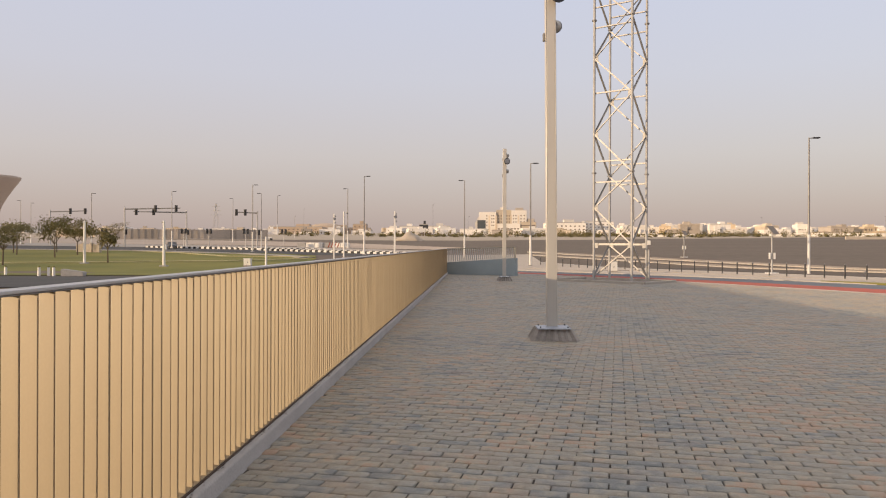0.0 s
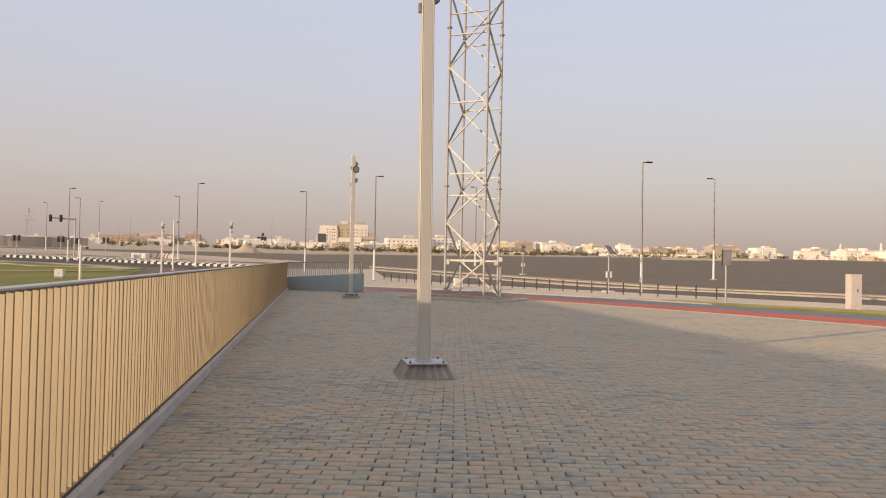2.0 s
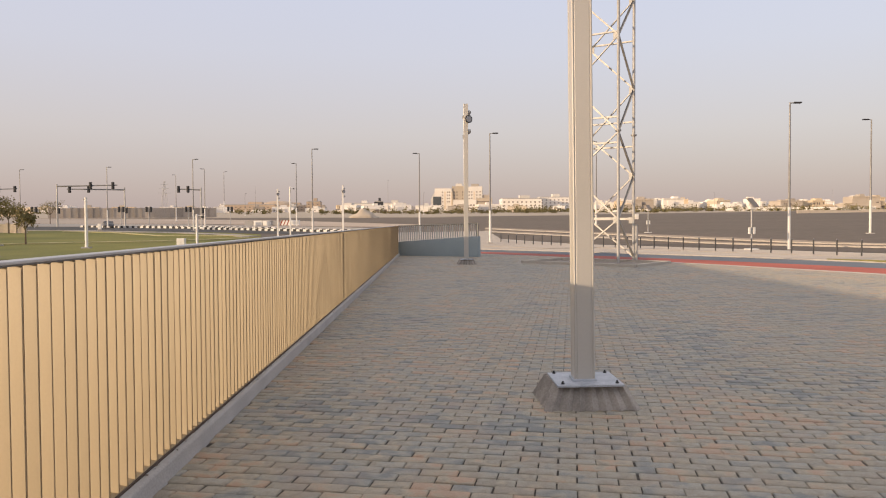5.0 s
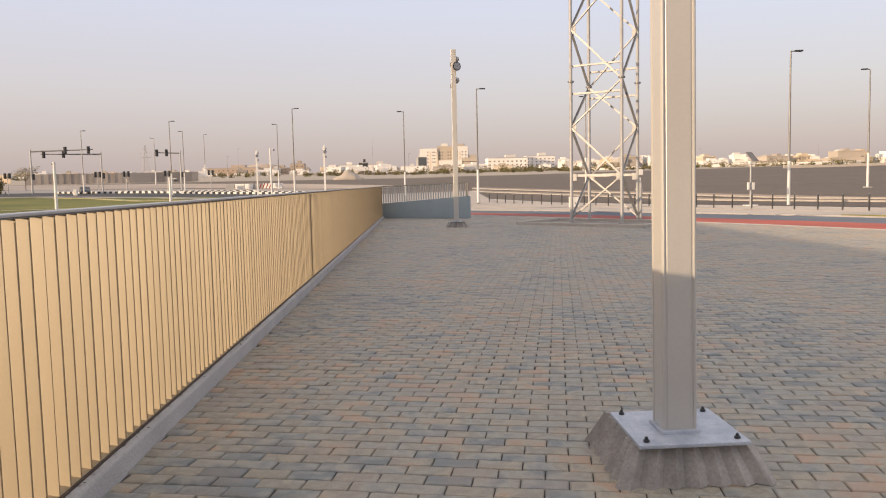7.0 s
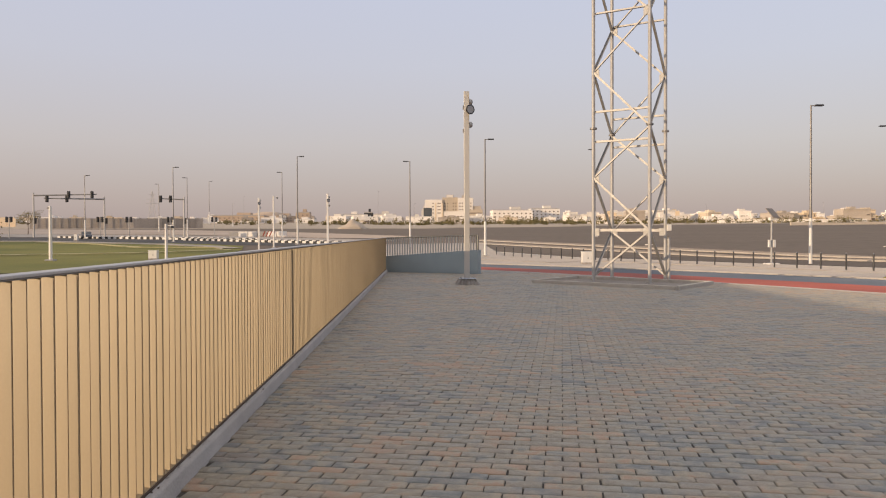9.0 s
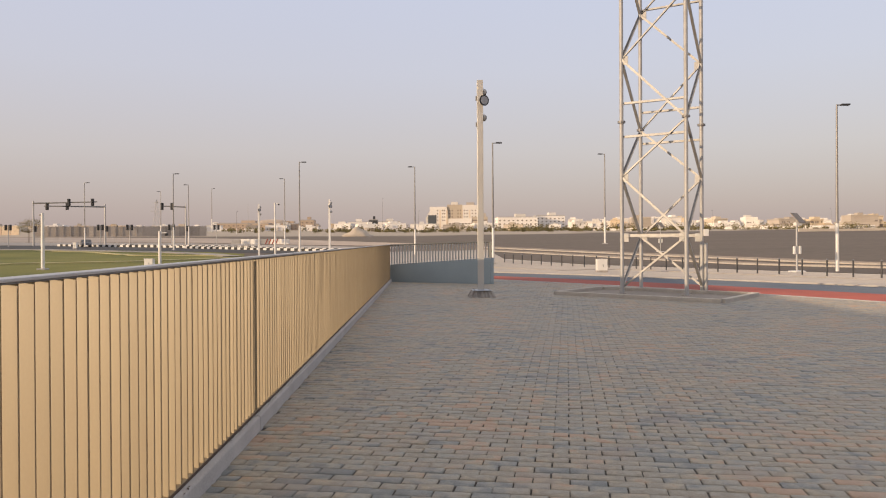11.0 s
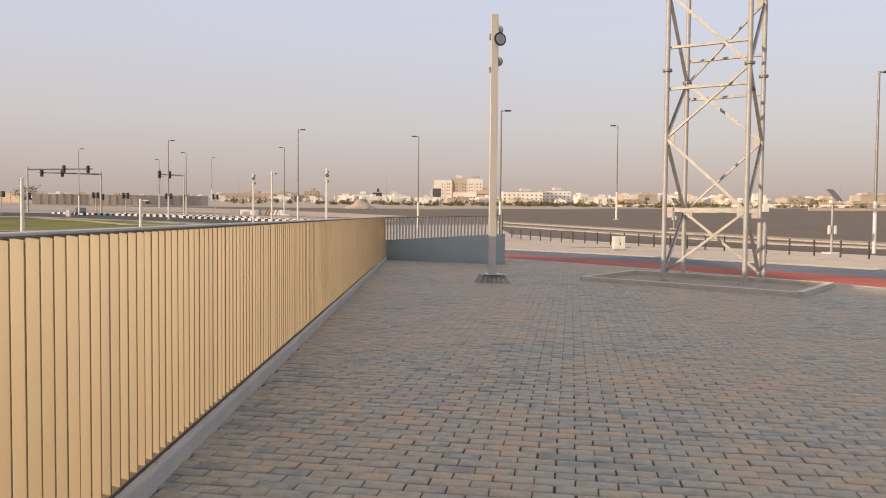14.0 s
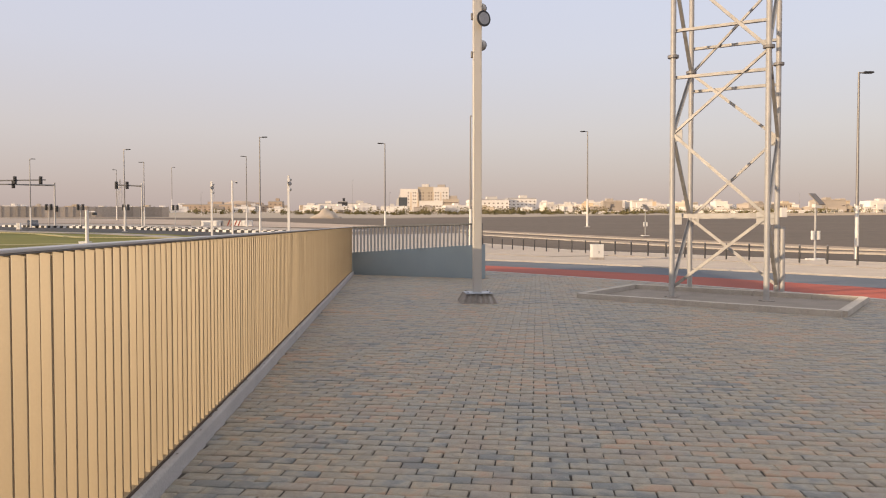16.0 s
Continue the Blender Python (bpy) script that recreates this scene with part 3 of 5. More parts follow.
# ---- lattice tower ----
TW = Vector((7.24, 37.65, 0.05))
tower = empty("lattice_tower", Matrix.Translation(TW), "tall galvanised steel lattice tower with pipe legs", "tower")
LEG = {}
for k, a in (("fr", 12), ("fl", 102), ("nl", 192), ("nr", 282)):
    LEG[k] = Vector((1.37 * math.cos(radians(a)), 1.37 * math.sin(radians(a)), 0))
TOPZ = 21.4
up = Vector((0, 0, 1))
for k, q in LEG.items():
    b = B()
    rod(b, q - up * 0.06, q + up * TOPZ, 0.06, n=14)
    leg = part("leg", b, M_GALV, tower, smooth=False)
    for z in (5.22, 12.7, 20.0):
        b = B()
        rod(b, q + up * (z - 0.03), q + up * (z + 0.03), 0.12, n=16)
        part("flange", b, M_LAMP, leg, "dark bolted flange")
    b = B()
    box(b, q - up * 0.04, (0.24, 0.24, 0.03))
    part("foot_plate", b, M_CONC_WORN, leg)
levels = [0.12, 1.68, 3.5, 5.15, 7.1, 8.95, 10.8, 12.6, 14.4, 16.2, 18.0, 19.8]
odd, even = ("nr", "fl"), ("nl", "fr")
for i in range(11):
    for s in (even if i % 2 == 0 else odd):
        for e in (odd if i % 2 == 0 else even):
            b = B()
            angle_bar(b, LEG[s] + up * levels[i], LEG[e] + up * levels[i + 1], 0.075)
            part("brace", b, M_BRACE, tower)
for z in (1.7, 4.73, 5.75, 9.1, 12.3, 13.3, 16.4):
    for s, e in (("nl", "nr"), ("fl", "fr")):
        b = B()
        angle_bar(b, LEG[s] + up * z, LEG[e] + up * z, 0.10 if z < 2 else 0.085)
        part("crossbar", b, M_BRACE, tower)
fd = (LEG["nr"] - LEG["nl"]).normalized()
for k, sgn in (("nl", 1), ("nr", -1), ("fl", 1), ("fr", -1)):
    for z in (1.68, 3.5, 7.1, 8.95, 10.8):
        if (k in ("nl", "fr")) == (z in (3.5, 7.1, 10.8)) or z < 2:
            g = box(B(), (0, 0, 0), (0.22, 0.016, 0.26), None, 0.004)
            q = LEG[k] + fd * (0.1 * sgn) + up * z
            bmesh.ops.transform(g, matrix=pose(q.x, q.y, q.z, 0, 0, math.degrees(math.atan2(fd.y, fd.x))), verts=g.verts)
            part("gusset", g, M_GALV, tower)
b = B()
q = LEG["fr"] + Vector((0.11, -0.05, 0))
rod(b, q - up * 0.05, q + up * 1.5, 0.055, n=12)
part("cable_duct", b, M_GALV, tower, "grey cable duct along the leg")
part("junction_box", box(B(), q + up * 1.83, (0.15, 0.13, 0.22), None, 0.012), M_WHITE, tower, "pale junction box")

# kerb round the tower
KL, KN, KR = Vector((3.85, 37.35, 0)), Vector((7.48, 33.55, 0)), Vector((9.48, 36.05, 0))
KF = KL + KR - KN
quad = [KL, KN, KR, KF]
tagged(part("tower_bed", prism(B(), [(q.x, q.y) for q in quad], -0.3, 0.0), M_SOIL), "sandy bed inside the tower kerb", "bed", kind="structure")
kerb = empty("tower_kerb", Matrix.Translation(KL), "pale concrete kerb round the lattice tower", "kerb")
for a, c in ((KL, KN), (KN, KR), (KR, KF), (KF, KL)):
    d = (c - a)
    ln = d.length
    d.normalize()
    cnt = max(1, round(ln / 0.25))
    ang = math.degrees(math.atan2(d.y, d.x))
    for i in range(cnt):
        q = a - KL + d * (ln * (i + 0.5) / cnt)
        b = box(B(), (0, 0, 0.035), (ln / cnt - 0.002, 0.16, 0.14), None, 0.006)
        bmesh.ops.transform(b, matrix=pose(q.x, q.y, 0, 0, 0, ang), verts=b.verts)
        part("kerb_stone", b, M_KERBPALE, kerb)


# ---- street lamps ----
def street_lamp(x, y, side, height=12.2, z=None):
    z = terrain(x, y) if z is None else z
    p = empty("street_lamp", pose(x, y, z, 0, 0, 0 if side > 0 else 180), "tall galvanised street lamp with one flat head", "street lamp", "street lamps")
    b = B()
    rod(b, (0, 0, 0), (0, 0, height), 0.115, 0.06, 12)
    part("pole", b, M_LAMP, p)
    b = B()
    rod(b, (0, 0, 0), (0, 0, 3.6), 0.135, 0.125, 12)
    part("sleeve", b, M_WHITE, p, "white painted lower sleeve")
    part("base_plate", box(B(), (0, 0, 0.03), (0.6, 0.6, 0.1)), M_CONC, p)
    b = B()
    rod(b, (0, 0, height - 0.06), (0.4, 0, height - 0.02), 0.045, n=8)
    part("arm", b, M_LAMP, p)
    part("head", box(B(), (0.62, 0, height - 0.02), (0.62, 0.34, 0.12), None, 0.03), M_DARK, p, "dark flat lamp head")


for x, y, side, z in ((6.8, 90.6, 1, -0.35), (29.7, 68.3, 1, -0.66), (47.3, 86.7, -1, 0.5), (24.4, 116.5, -1, 1.6), (-17.0, 117.2, 1, 0.7),
                      (-25.7, 153.8, -1, 1.7), (-1.4, 118.0, -1, 0.1), (-40.2, 136.3, 1, 1.0), (-47.9, 169.1, -1, 1.9), (-59.7, 228.3, 1, 5.6),
                      (-64.6, 159.7, 1, 1.6), (-66.6, 207.1, -1, 3.3), (-88.5, 172.0, 1, 2.1), (-120.0, 196.0, -1, 2.0), (-128.0, 214.0, 1, 2.4)):
    street_lamp(x, y, side, 12.2, z)

# ---- lawn and junction ----
def sheet(pts, lift, mat, name, label, cat, cell=8.0):
    """Ground cover that follows the land inside the convex outline pts."""
    bm = B()
    bm.faces.new([bm.verts.new((x, y, 0)) for x, y in pts])
    xs, ys = [p[0] for p in pts], [p[1] for p in pts]
    for lo, hi, nrm in ((min(xs), max(xs), (1, 0, 0)), (min(ys), max(ys), (0, 1, 0))):
        k = int((hi - lo) / cell)
        for i in range(1, k + 1):
            c = lo + (hi - lo) * i / (k + 1)
            bmesh.ops.bisect_plane(bm, geom=list(bm.verts) + list(bm.edges) + list(bm.faces), plane_co=Vector(nrm) * c, plane_no=nrm)
    for v in bm.verts:
        v.co.z = terrain(v.co.x, v.co.y) + lift
    return tagged(part(name, bm, mat), label, cat, kind="structure")


sheet([(-150, 48), (-17, 66), (-20, 84), (-23, 110), (-26, 124), (-34, 133), (-62, 148), (-150, 160)], 0.05, M_LAWN, "lawn", "mown green lawn beyond the fence", "lawn")


def ribbon(line, width, lift, mat, name, label, cat):
    """A narrow raised strip along a line over the land."""
    bm = B()
    prev = None
    pts = [Vector((x, y, 0)) for x, y in line]
    fine = [p.lerp(q, k / 8) for p, q in zip(pts, pts[1:]) for k in range(8)] + [pts[-1]]
    for i, p in enumerate(fine):
        d = (fine[min(i + 1, len(fine) - 1)] - fine[max(i - 1, 0)]).normalized()
        side = Vector((-d.y, d.x, 0)) * (width / 2)
        row = []
        for q, dz in ((p - side, -0.1), (p - side, 0.0), (p + side, 0.0), (p + side, -0.1)):
            row.append(bm.verts.new((q.x, q.y, terrain(q.x, q.y) + lift + dz)))
        if prev:
            for j in range(3):
                bm.faces.new((prev[j], prev[j + 1], row[j + 1], row[j]))
        prev = row
    return tagged(part(name, bm, mat), label, cat, kind="structure")


PATH = ((-130.0, 78.0), (-55.6, 89.0), (-49.0, 92.3), (-41.3, 96.0), (-33.0, 99.7), (-24.0, 108.0))
ribbon(PATH, 1.1, 0.16, M_PATH, "path_lawn", "narrow pale path across the lawn", "path")
ribbon(((-63.8, 140.2), (-51.8, 132.2), (-38.8, 117.2), (-26.0, 116.0)), 1.1, 0.17, M_PATH, "path_lawn_far", "narrow pale path along the lawn", "path")
ribbon(((-150, 153), (-66, 146.5), (-40, 131), (-30, 121.5), (-25, 113)), 2.6, 0.14, M_PAVEMENT, "pavement_lawn", "pale paving along the lawn's far edge", "pavement")
sheet([(-150, 40), (-4, 44), (-8, 62), (-150, 56)], 0.06, M_ASPHALT, "road_near", "dark asphalt lane beside the lawn", "road")
sheet([(-160, 164), (-66, 150), (-26, 128), (-4, 112), (2, 122), (-20, 146), (-60, 172), (-160, 190)], 0.04, M_ASPHALT, "road_junction", "dark asphalt road at the junction", "road")
sheet([(-160, 192), (-60, 174), (-20, 148), (-8, 140), (-4, 152), (-30, 176), (-60, 200), (-160, 225)], 0.05, M_PAVEMENT, "sand_island", "pale sand island at the junction", "ground")

sheet([(-270, 232), (-60, 205), (-22, 172), (-6, 165), (-2, 185), (-40, 245), (-90, 290), (-270, 340)], 0.07, M_SANDFLAT, "sand_flat", "pale pinkish sand beyond the junction", "ground")
sheet([(-14, 62), (8, 62), (10, 135), (-9, 128)], 0.07, M_PAVEMENT, "pavement_back", "pale sandy paving behind the blue wall", "pavement")

kerb_meshes = [mesh_of("kerb_block", box(B(), (0, 0, 0.22), (0.78, 0.4, 0.42), None, 0.04), m) for m in (M_KERBWHITE, M_KERBBLACK)]


def striped_kerb(p0, p1):
    k = empty("striped_kerb", Matrix.Translation((p0[0], p0[1], terrain(*p0))), "black and white painted road kerb", "kerb", "striped kerbs")
    d = Vector((p1[0] - p0[0], p1[1] - p0[1], 0))
    n = int(d.length / 0.8)
    ang = math.degrees(math.atan2(d.y, d.x))
    for i in range(n):
        q = d * ((i + 0.5) / n)
        z = terrain(p0[0] + q.x, p0[1] + q.y) - terrain(*p0)
        o = new("kerb_block", kerb_meshes[i % 2])
        o.parent = k
        o.matrix_local = pose(q.x, q.y, z, 0, 0, ang)


striped_kerb((-76, 173), (-45, 158))
striped_kerb((-45, 158), (-8, 133))
striped_kerb((-44, 154), (-10, 129.5))
striped_kerb((-62, 171), (-30, 154))


def head(bm, x, y, z, k0=1.0):
    box(bm, (x, y, z), (0.62 * k0, 0.34, 1.55 * k0), None, 0.06)
    for k in (-0.48 * k0, 0, 0.48 * k0):
        rod(bm, (x, y - 0.17, z + k), (x, y - 0.42, z + k + 0.03), 0.2 * k0, 0.18 * k0, 10)


def signal_mast(x, y, height, reach, at, drop=0.0):
    z = terrain(x, y)
    p = empty("traffic_signal", pose(x, y, z), "tall grey traffic signal mast with black signal heads", "traffic light", "traffic signals")
    b = B()
    rod(b, (0, 0, 0), (0, 0, height + 0.3), 0.2, 0.14, 10)
    part("pole", b, M_GALV, p)
    b = B()
    rod(b, (0, 0, height - 0.25), (reach, 0, height), 0.17, 0.12, 8)
    part("arm", b, M_LAMP, p)
    for u in at:
        b = B()
        head(b, reach * u, -0.1, height - 0.1)
        part("signal_head", b, M_DARK, p, "black three-lamp signal head")
    b = B()
    head(b, 0.4, -0.1, 3.6, 0.8)
    part("signal_head", b, M_DARK, p, "black three-lamp signal head")


signal_mast(-83.0, 177.0, 9.3, 13.4, (0.56, 0.93))
signal_mast(-69.2, 180.0, 8.6, -13.0, (0.62, 0.95))
signal_mast(-52.5, 182.0, 8.6, -5.4, (0.55, 0.95))
signal_mast(-112.0, 196.0, 9.0, 10.0, (0.55, 0.95))


def signal_post(x, y):
    p = empty("signal_post", pose(x, y, terrain(x, y)), "short grey post with black signal heads", "traffic light", "signal posts")
    b = B()
    rod(b, (0, 0, 0), (0, 0, 4.4), 0.09, 0.08, 8)
    part("pole", b, M_GALV, p)
    for u in (-0.45, 0.45):
        b = B()
        head(b, u, -0.05, 3.9, 0.75)
        part("signal_head", b, M_DARK, p, "black three-lamp signal head")


for x, y in ((-84.5, 170.0), (-66.0, 170.0), (-60.5, 171.0), (-52.0, 171.0), (-48.0, 190.0)):
    signal_post(x, y)


# short camera pole and taller camera pole
def camera_pole(x, y, height, r):
    p = empty("camera_pole", pose(x, y, terrain(x, y)), "slim white pole with a small surveillance camera", "camera pole", "camera poles")
    b = B()
    rod(b, (0, 0, 0), (0, 0, height), r, r * 0.9, 12)
    part("pole", b, M_WHITE, p)
    part("base_block", box(B(), (0, 0, 0.12), (0.5, 0.5, 0.36), None, 0.03), M_CONC, p)
    b = B()
    rod(b, (0, 0, height - 0.12), (0.5, 0, height - 0.12), 0.035, n=8)
    part("bracket", b, M_WHITE, p)
    b = box(B(), (0.5, -0.1, height - 0.24), (0.16, 0.4, 0.17), None, 0.03)
    part("camera_body", b, M_DARK, p, "small dark camera")


for x, y in ((-47.0, 89.7), (-35.0, 84.3)):
    p = empty("lawn_pole", pose(x, y, terrain(x, y) + 0.03), "plain tapered white pole standing in the lawn", "pole", "lawn poles")
    b = B()
    rod(b, (0, 0, 0), (0, 0, 5.2), 0.17, 0.13, 14)
    part("shaft", b, M_WHITE, p)
    part("base_block", box(B(), (0, 0, 0.05), (0.8, 0.8, 0.2), None, 0.03), M_CONC, p, "low concrete base")
    part("collar", box(B(), (-0.1, 0, 5.0), (0.34, 0.22, 0.16), None, 0.03), M_LAMP, p, "small grey fitting near the top")

camera_pole(-19.0, 68.7, 3.5, 0.11)
camera_pole(-19.1, 111.0, 7.0, 0.12)


def cabinet(x, y, z, w, d, h, turn, mat, label, plinth=True):
    p = empty("electrical_cabinet", pose(x, y, z, 0, 0, turn), label, "cabinet", "utility cabinets")
    if plinth:
        part("plinth", box(B(), (0, 0, 0.09), (w + 0.06, d + 0.06, 0.24), None, 0.015), M_CONC_WORN, p, "rough concrete plinth")
    part("body", box(B(), (0, 0, 0.2 + (h - 0.2) / 2), (w, d, h - 0.2), None, 0.012), mat, p)
    part("lid", box(B(), (0, 0, h + 0.01), (w + 0.05, d + 0.05, 0.04), None, 0.01), mat, p)
    if not plinth:
        part("foot", box(B(), (0, 0, 0.08), (w - 0.02, d - 0.02, 0.26)), mat, p)
        part("door", box(B(), (0, -d / 2 - 0.008, 0.2 + (h - 0.2) / 2), (w - 0.05, 0.02, h - 0.3), None, 0.006), mat, p)
    else:
        for k in (-1, 1):
            part("door", box(B(), (k * w / 4, -d / 2 - 0.008, 0.2 + (h - 0.2) / 2), (w / 2 - 0.03, 0.02, h - 0.3), None, 0.006), mat, p)
    part("handle", box(B(), (0.05, -d / 2 - 0.03, h * 0.55), (0.03, 0.03, 0.14)), M_DARK, p, "dark door handle")


M_CABPINK = surface("pale_pink_paint", (0.60, 0.52, 0.47), (0.66, 0.58, 0.53), 1.2, 60, 0.5, 0, 0.04)
cabinet(27.95, 38.2, -0.36, 0.66, 0.42, 1.85, 0, M_CABPINK, "tall pale pink metal utility cabinet on the verge", False)
cabinet(12.2, 66.8, -0.50, 0.72, 0.5, 0.98, 0, M_WHITE, "low white electrical cabinet on a concrete plinth")
cabinet(-25.6, 85.0, terrain(-25.6, 85.0) + 0.03, 0.8, 0.6, 0.95, 0, M_WHITE, "low white electrical box on the lawn")
cabinet(-62.0, 150.0, terrain(-62, 150) + 0.03, 0.6, 0.5, 1.2, 0, M_WHITE, "white utility cabinet at the lawn's edge")

# sign board
sign = empty("sign_board", pose(24.6, 45.0, -0.42, 0, 0, -25), "dark grey sign board on a steel post", "sign")
b = B()
rod(b, (0, 0, 0), (0, 0, 3.2), 0.06, n=12)
part("post", b, M_GALV, sign)
part("panel", box(B(), (0.05, -0.09, 2.8), (0.5, 0.07, 0.95), None, 0.012), M_CAP, sign, "grey back of the sign panel")
part("panel_edge", box(B(), (-0.23, -0.09, 2.8), (0.06, 0.13, 0.97), None, 0.006), M_DARK, sign, "dark rim of the panel")
part("footing", box(B(), (0, 0, 0.03), (0.4, 0.4, 0.1), None, 0.01), M_CONC, sign)


def solar_post(x, y, z):
    p = empty("solar_post", pose(x, y, z, 0, 0, 12), "grey post with a tilted solar panel and white boxes", "solar post", "solar posts")
    b = B()
    rod(b, (0, 0, 0), (0, 0, 3.6), 0.07, n=10)
    part("post", b, M_GALV, p)
    b = box(B(), (0, 0, 0), (0.85, 0.95, 0.05), None, 0.008)
    bmesh.ops.transform(b, matrix=pose(0.1, 0, 3.72, 48, 0, 22), verts=b.verts)
    part("solar_panel", b, M_SOLAR, p, "brown-grey tilted solar panel")
    part("battery_box", box(B(), (0, -0.1, 3.3), (0.5, 0.3, 0.22), None, 0.02), M_WHITE, p, "white battery box")
    for k in (-0.2, 0.22):
        part("control_box", box(B(), (k, -0.02, 1.5), (0.16, 0.16, 0.55), None, 0.015), M_WHITE, p, "white control box")
    part("base_plate", box(B(), (0, 0, 0.03), (0.8, 0.8, 0.1), None, 0.01), M_WHITE, p, "white concrete base")


M_SOLAR = surface("solar_back", (0.22, 0.18, 0.145), (0.28, 0.23, 0.19), 3, 30, 0.6, 0, 0.0)
solar_post(25.6, 66.0, -0.45)
solar_post(32.3, 117.5, 0.45)

# bollards
bollard = empty("bollard", pose(24.2, 59.5, -0.47), "slim dark steel bollard beside the road", "bollard", "roadside bollards")
b = B()
rod(b, (0, 0, -0.05), (0, 0, 0.98), 0.05, n=12)
part("post", b, M_DARK, bollard)
b = B()
rod(b, (0, 0, 0.98), (0, 0, 1.04), 0.058, 0.035, 12)
part("cap", b, M_CAP, bollard, "grey bollard cap")
for i in range(-5, 23):
    if i:
        q = ROAD0 - ROAD_DIR * (1.72 * i)
        copy_thing(bollard, pose(q.x, q.y, max(-0.47, terrain(q.x, q.y) - 0.03)))



# ---- car at the junction ----
def car(x, y, turn):
    p = empty("car", pose(x, y, terrain(x, y) + 0.04, 0, 0, turn), "dark silver car waiting at the junction", "car")
    b = B()
    prof = [(-2.2, 0.35), (-2.25, 0.8), (-2.0, 0.98), (-1.5, 1.0), (-0.9, 1.45), (0.7, 1.48), (1.35, 1.02), (2.15, 0.85), (2.25, 0.4)]
    lo = [b.verts.new((u, -0.86, w)) for u, w in prof]
    hi = [b.verts.new((u, 0.86, w)) for u, w in prof]
    b.faces.new(lo)
    b.faces.new(hi[::-1])
    for i in range(len(prof)):
        j = (i + 1) % len(prof)
        b.faces.new((lo[j], lo[i], hi[i], hi[j]))
    bmesh.ops.recalc_face_normals(b, faces=b.faces)
    bmesh.ops.bevel(b, geom=list(b.edges), offset=0.06, segments=2, affect="EDGES")
    part("body", b, M_SILVER, p)
    for sgn in (-1, 1):
        b = B()
        pts = [(-1.25, 1.04), (-0.85, 1.38), (0.65, 1.4), (1.1, 1.04)]
        vs = [b.verts.new((u, sgn * 0.868, w)) for u, w in pts]
        ws = [b.verts.new((u, sgn * 0.84, w)) for u, w in pts]
        b.faces.new(vs)
        b.faces.new(ws[::-1])
        for i in range(4):
            b.faces.new((vs[i], vs[(i + 1) % 4], ws[(i + 1) % 4], ws[i]))
        part("window", b, M_GLASS, p, "dark side window")
        for u in (-1.4, 1.4):
            b = B()
            rod(b, (u, sgn * 0.66, 0.32), (u, sgn * 0.89, 0.32), 0.32, n=18)
            w = part("wheel", b, M_DARK, p, "black tyre")
            b = B()
            rod(b, (u, sgn * 0.88, 0.32), (u, sgn * 0.9, 0.32), 0.19, n=14)
            part("rim", b, M_GALV, w, "alloy rim")
        part("headlight", box(B(), (2.18, sgn * 0.62, 0.72), (0.12, 0.3, 0.14), None, 0.02), M_LENS, p, "clear headlight")
        part("tail_light", box(B(), (-2.2, sgn * 0.66, 0.78), (0.1, 0.26, 0.14), None, 0.02), M_RED, p, "red tail light")


M_SILVER = surface("silver_paint", (0.10, 0.10, 0.105), (0.14, 0.14, 0.145), 1, 30, 0.3, 0.5, 0.0)
car(-66.5, 164.5, -62)

# striped barriers and sand heap on the island
barrier = empty("road_barrier", pose(-42.5, 186, terrain(-42.5, 186), 0, 0, -12), "pale concrete road barriers with red stripes", "barrier")
for i in range(6):
    part("barrier_block", box(B(), (i * 2.3, 0, 0.55), (2.2, 0.6, 1.2), None, 0.08), M_KERBWHITE if i % 3 else M_CONC, barrier)
for i in range(4):
    b = box(B(), (0, 0, 0), (0.25, 0.02, 1.3))
    bmesh.ops.transform(b, matrix=pose(7.4 + i * 0.8, -0.32, 0.6, 0, 24, 0), verts=b.verts)
    part("stripe", b, M_RED, barrier, "faded red stripe")
b = B()
bmesh.ops.create_uvsphere(b, u_segments=28, v_segments=12, radius=1.0)
for v in b.verts:
    k = 1 + 0.25 * noise.noise(v.co * 2.0)
    v.co = Vector((v.co.x * 6.0 * k, v.co.y * 4.5 * k, max(-0.1, 1 - math.hypot(v.co.x, v.co.y)) * 3.9 * k if v.co.z > 0 else -0.4))
heap = part("sand_heap", b, surface("heap_sand", (0.46, 0.39, 0.31), (0.56, 0.48, 0.39), 0.3, 4, 0.95, 0, 0.4), None, smooth=True)
heap.matrix_world = pose(-27, 320, terrain(-27, 320) + 0.2)
tagged(heap, "pale heap of dumped sand", "sand heap")


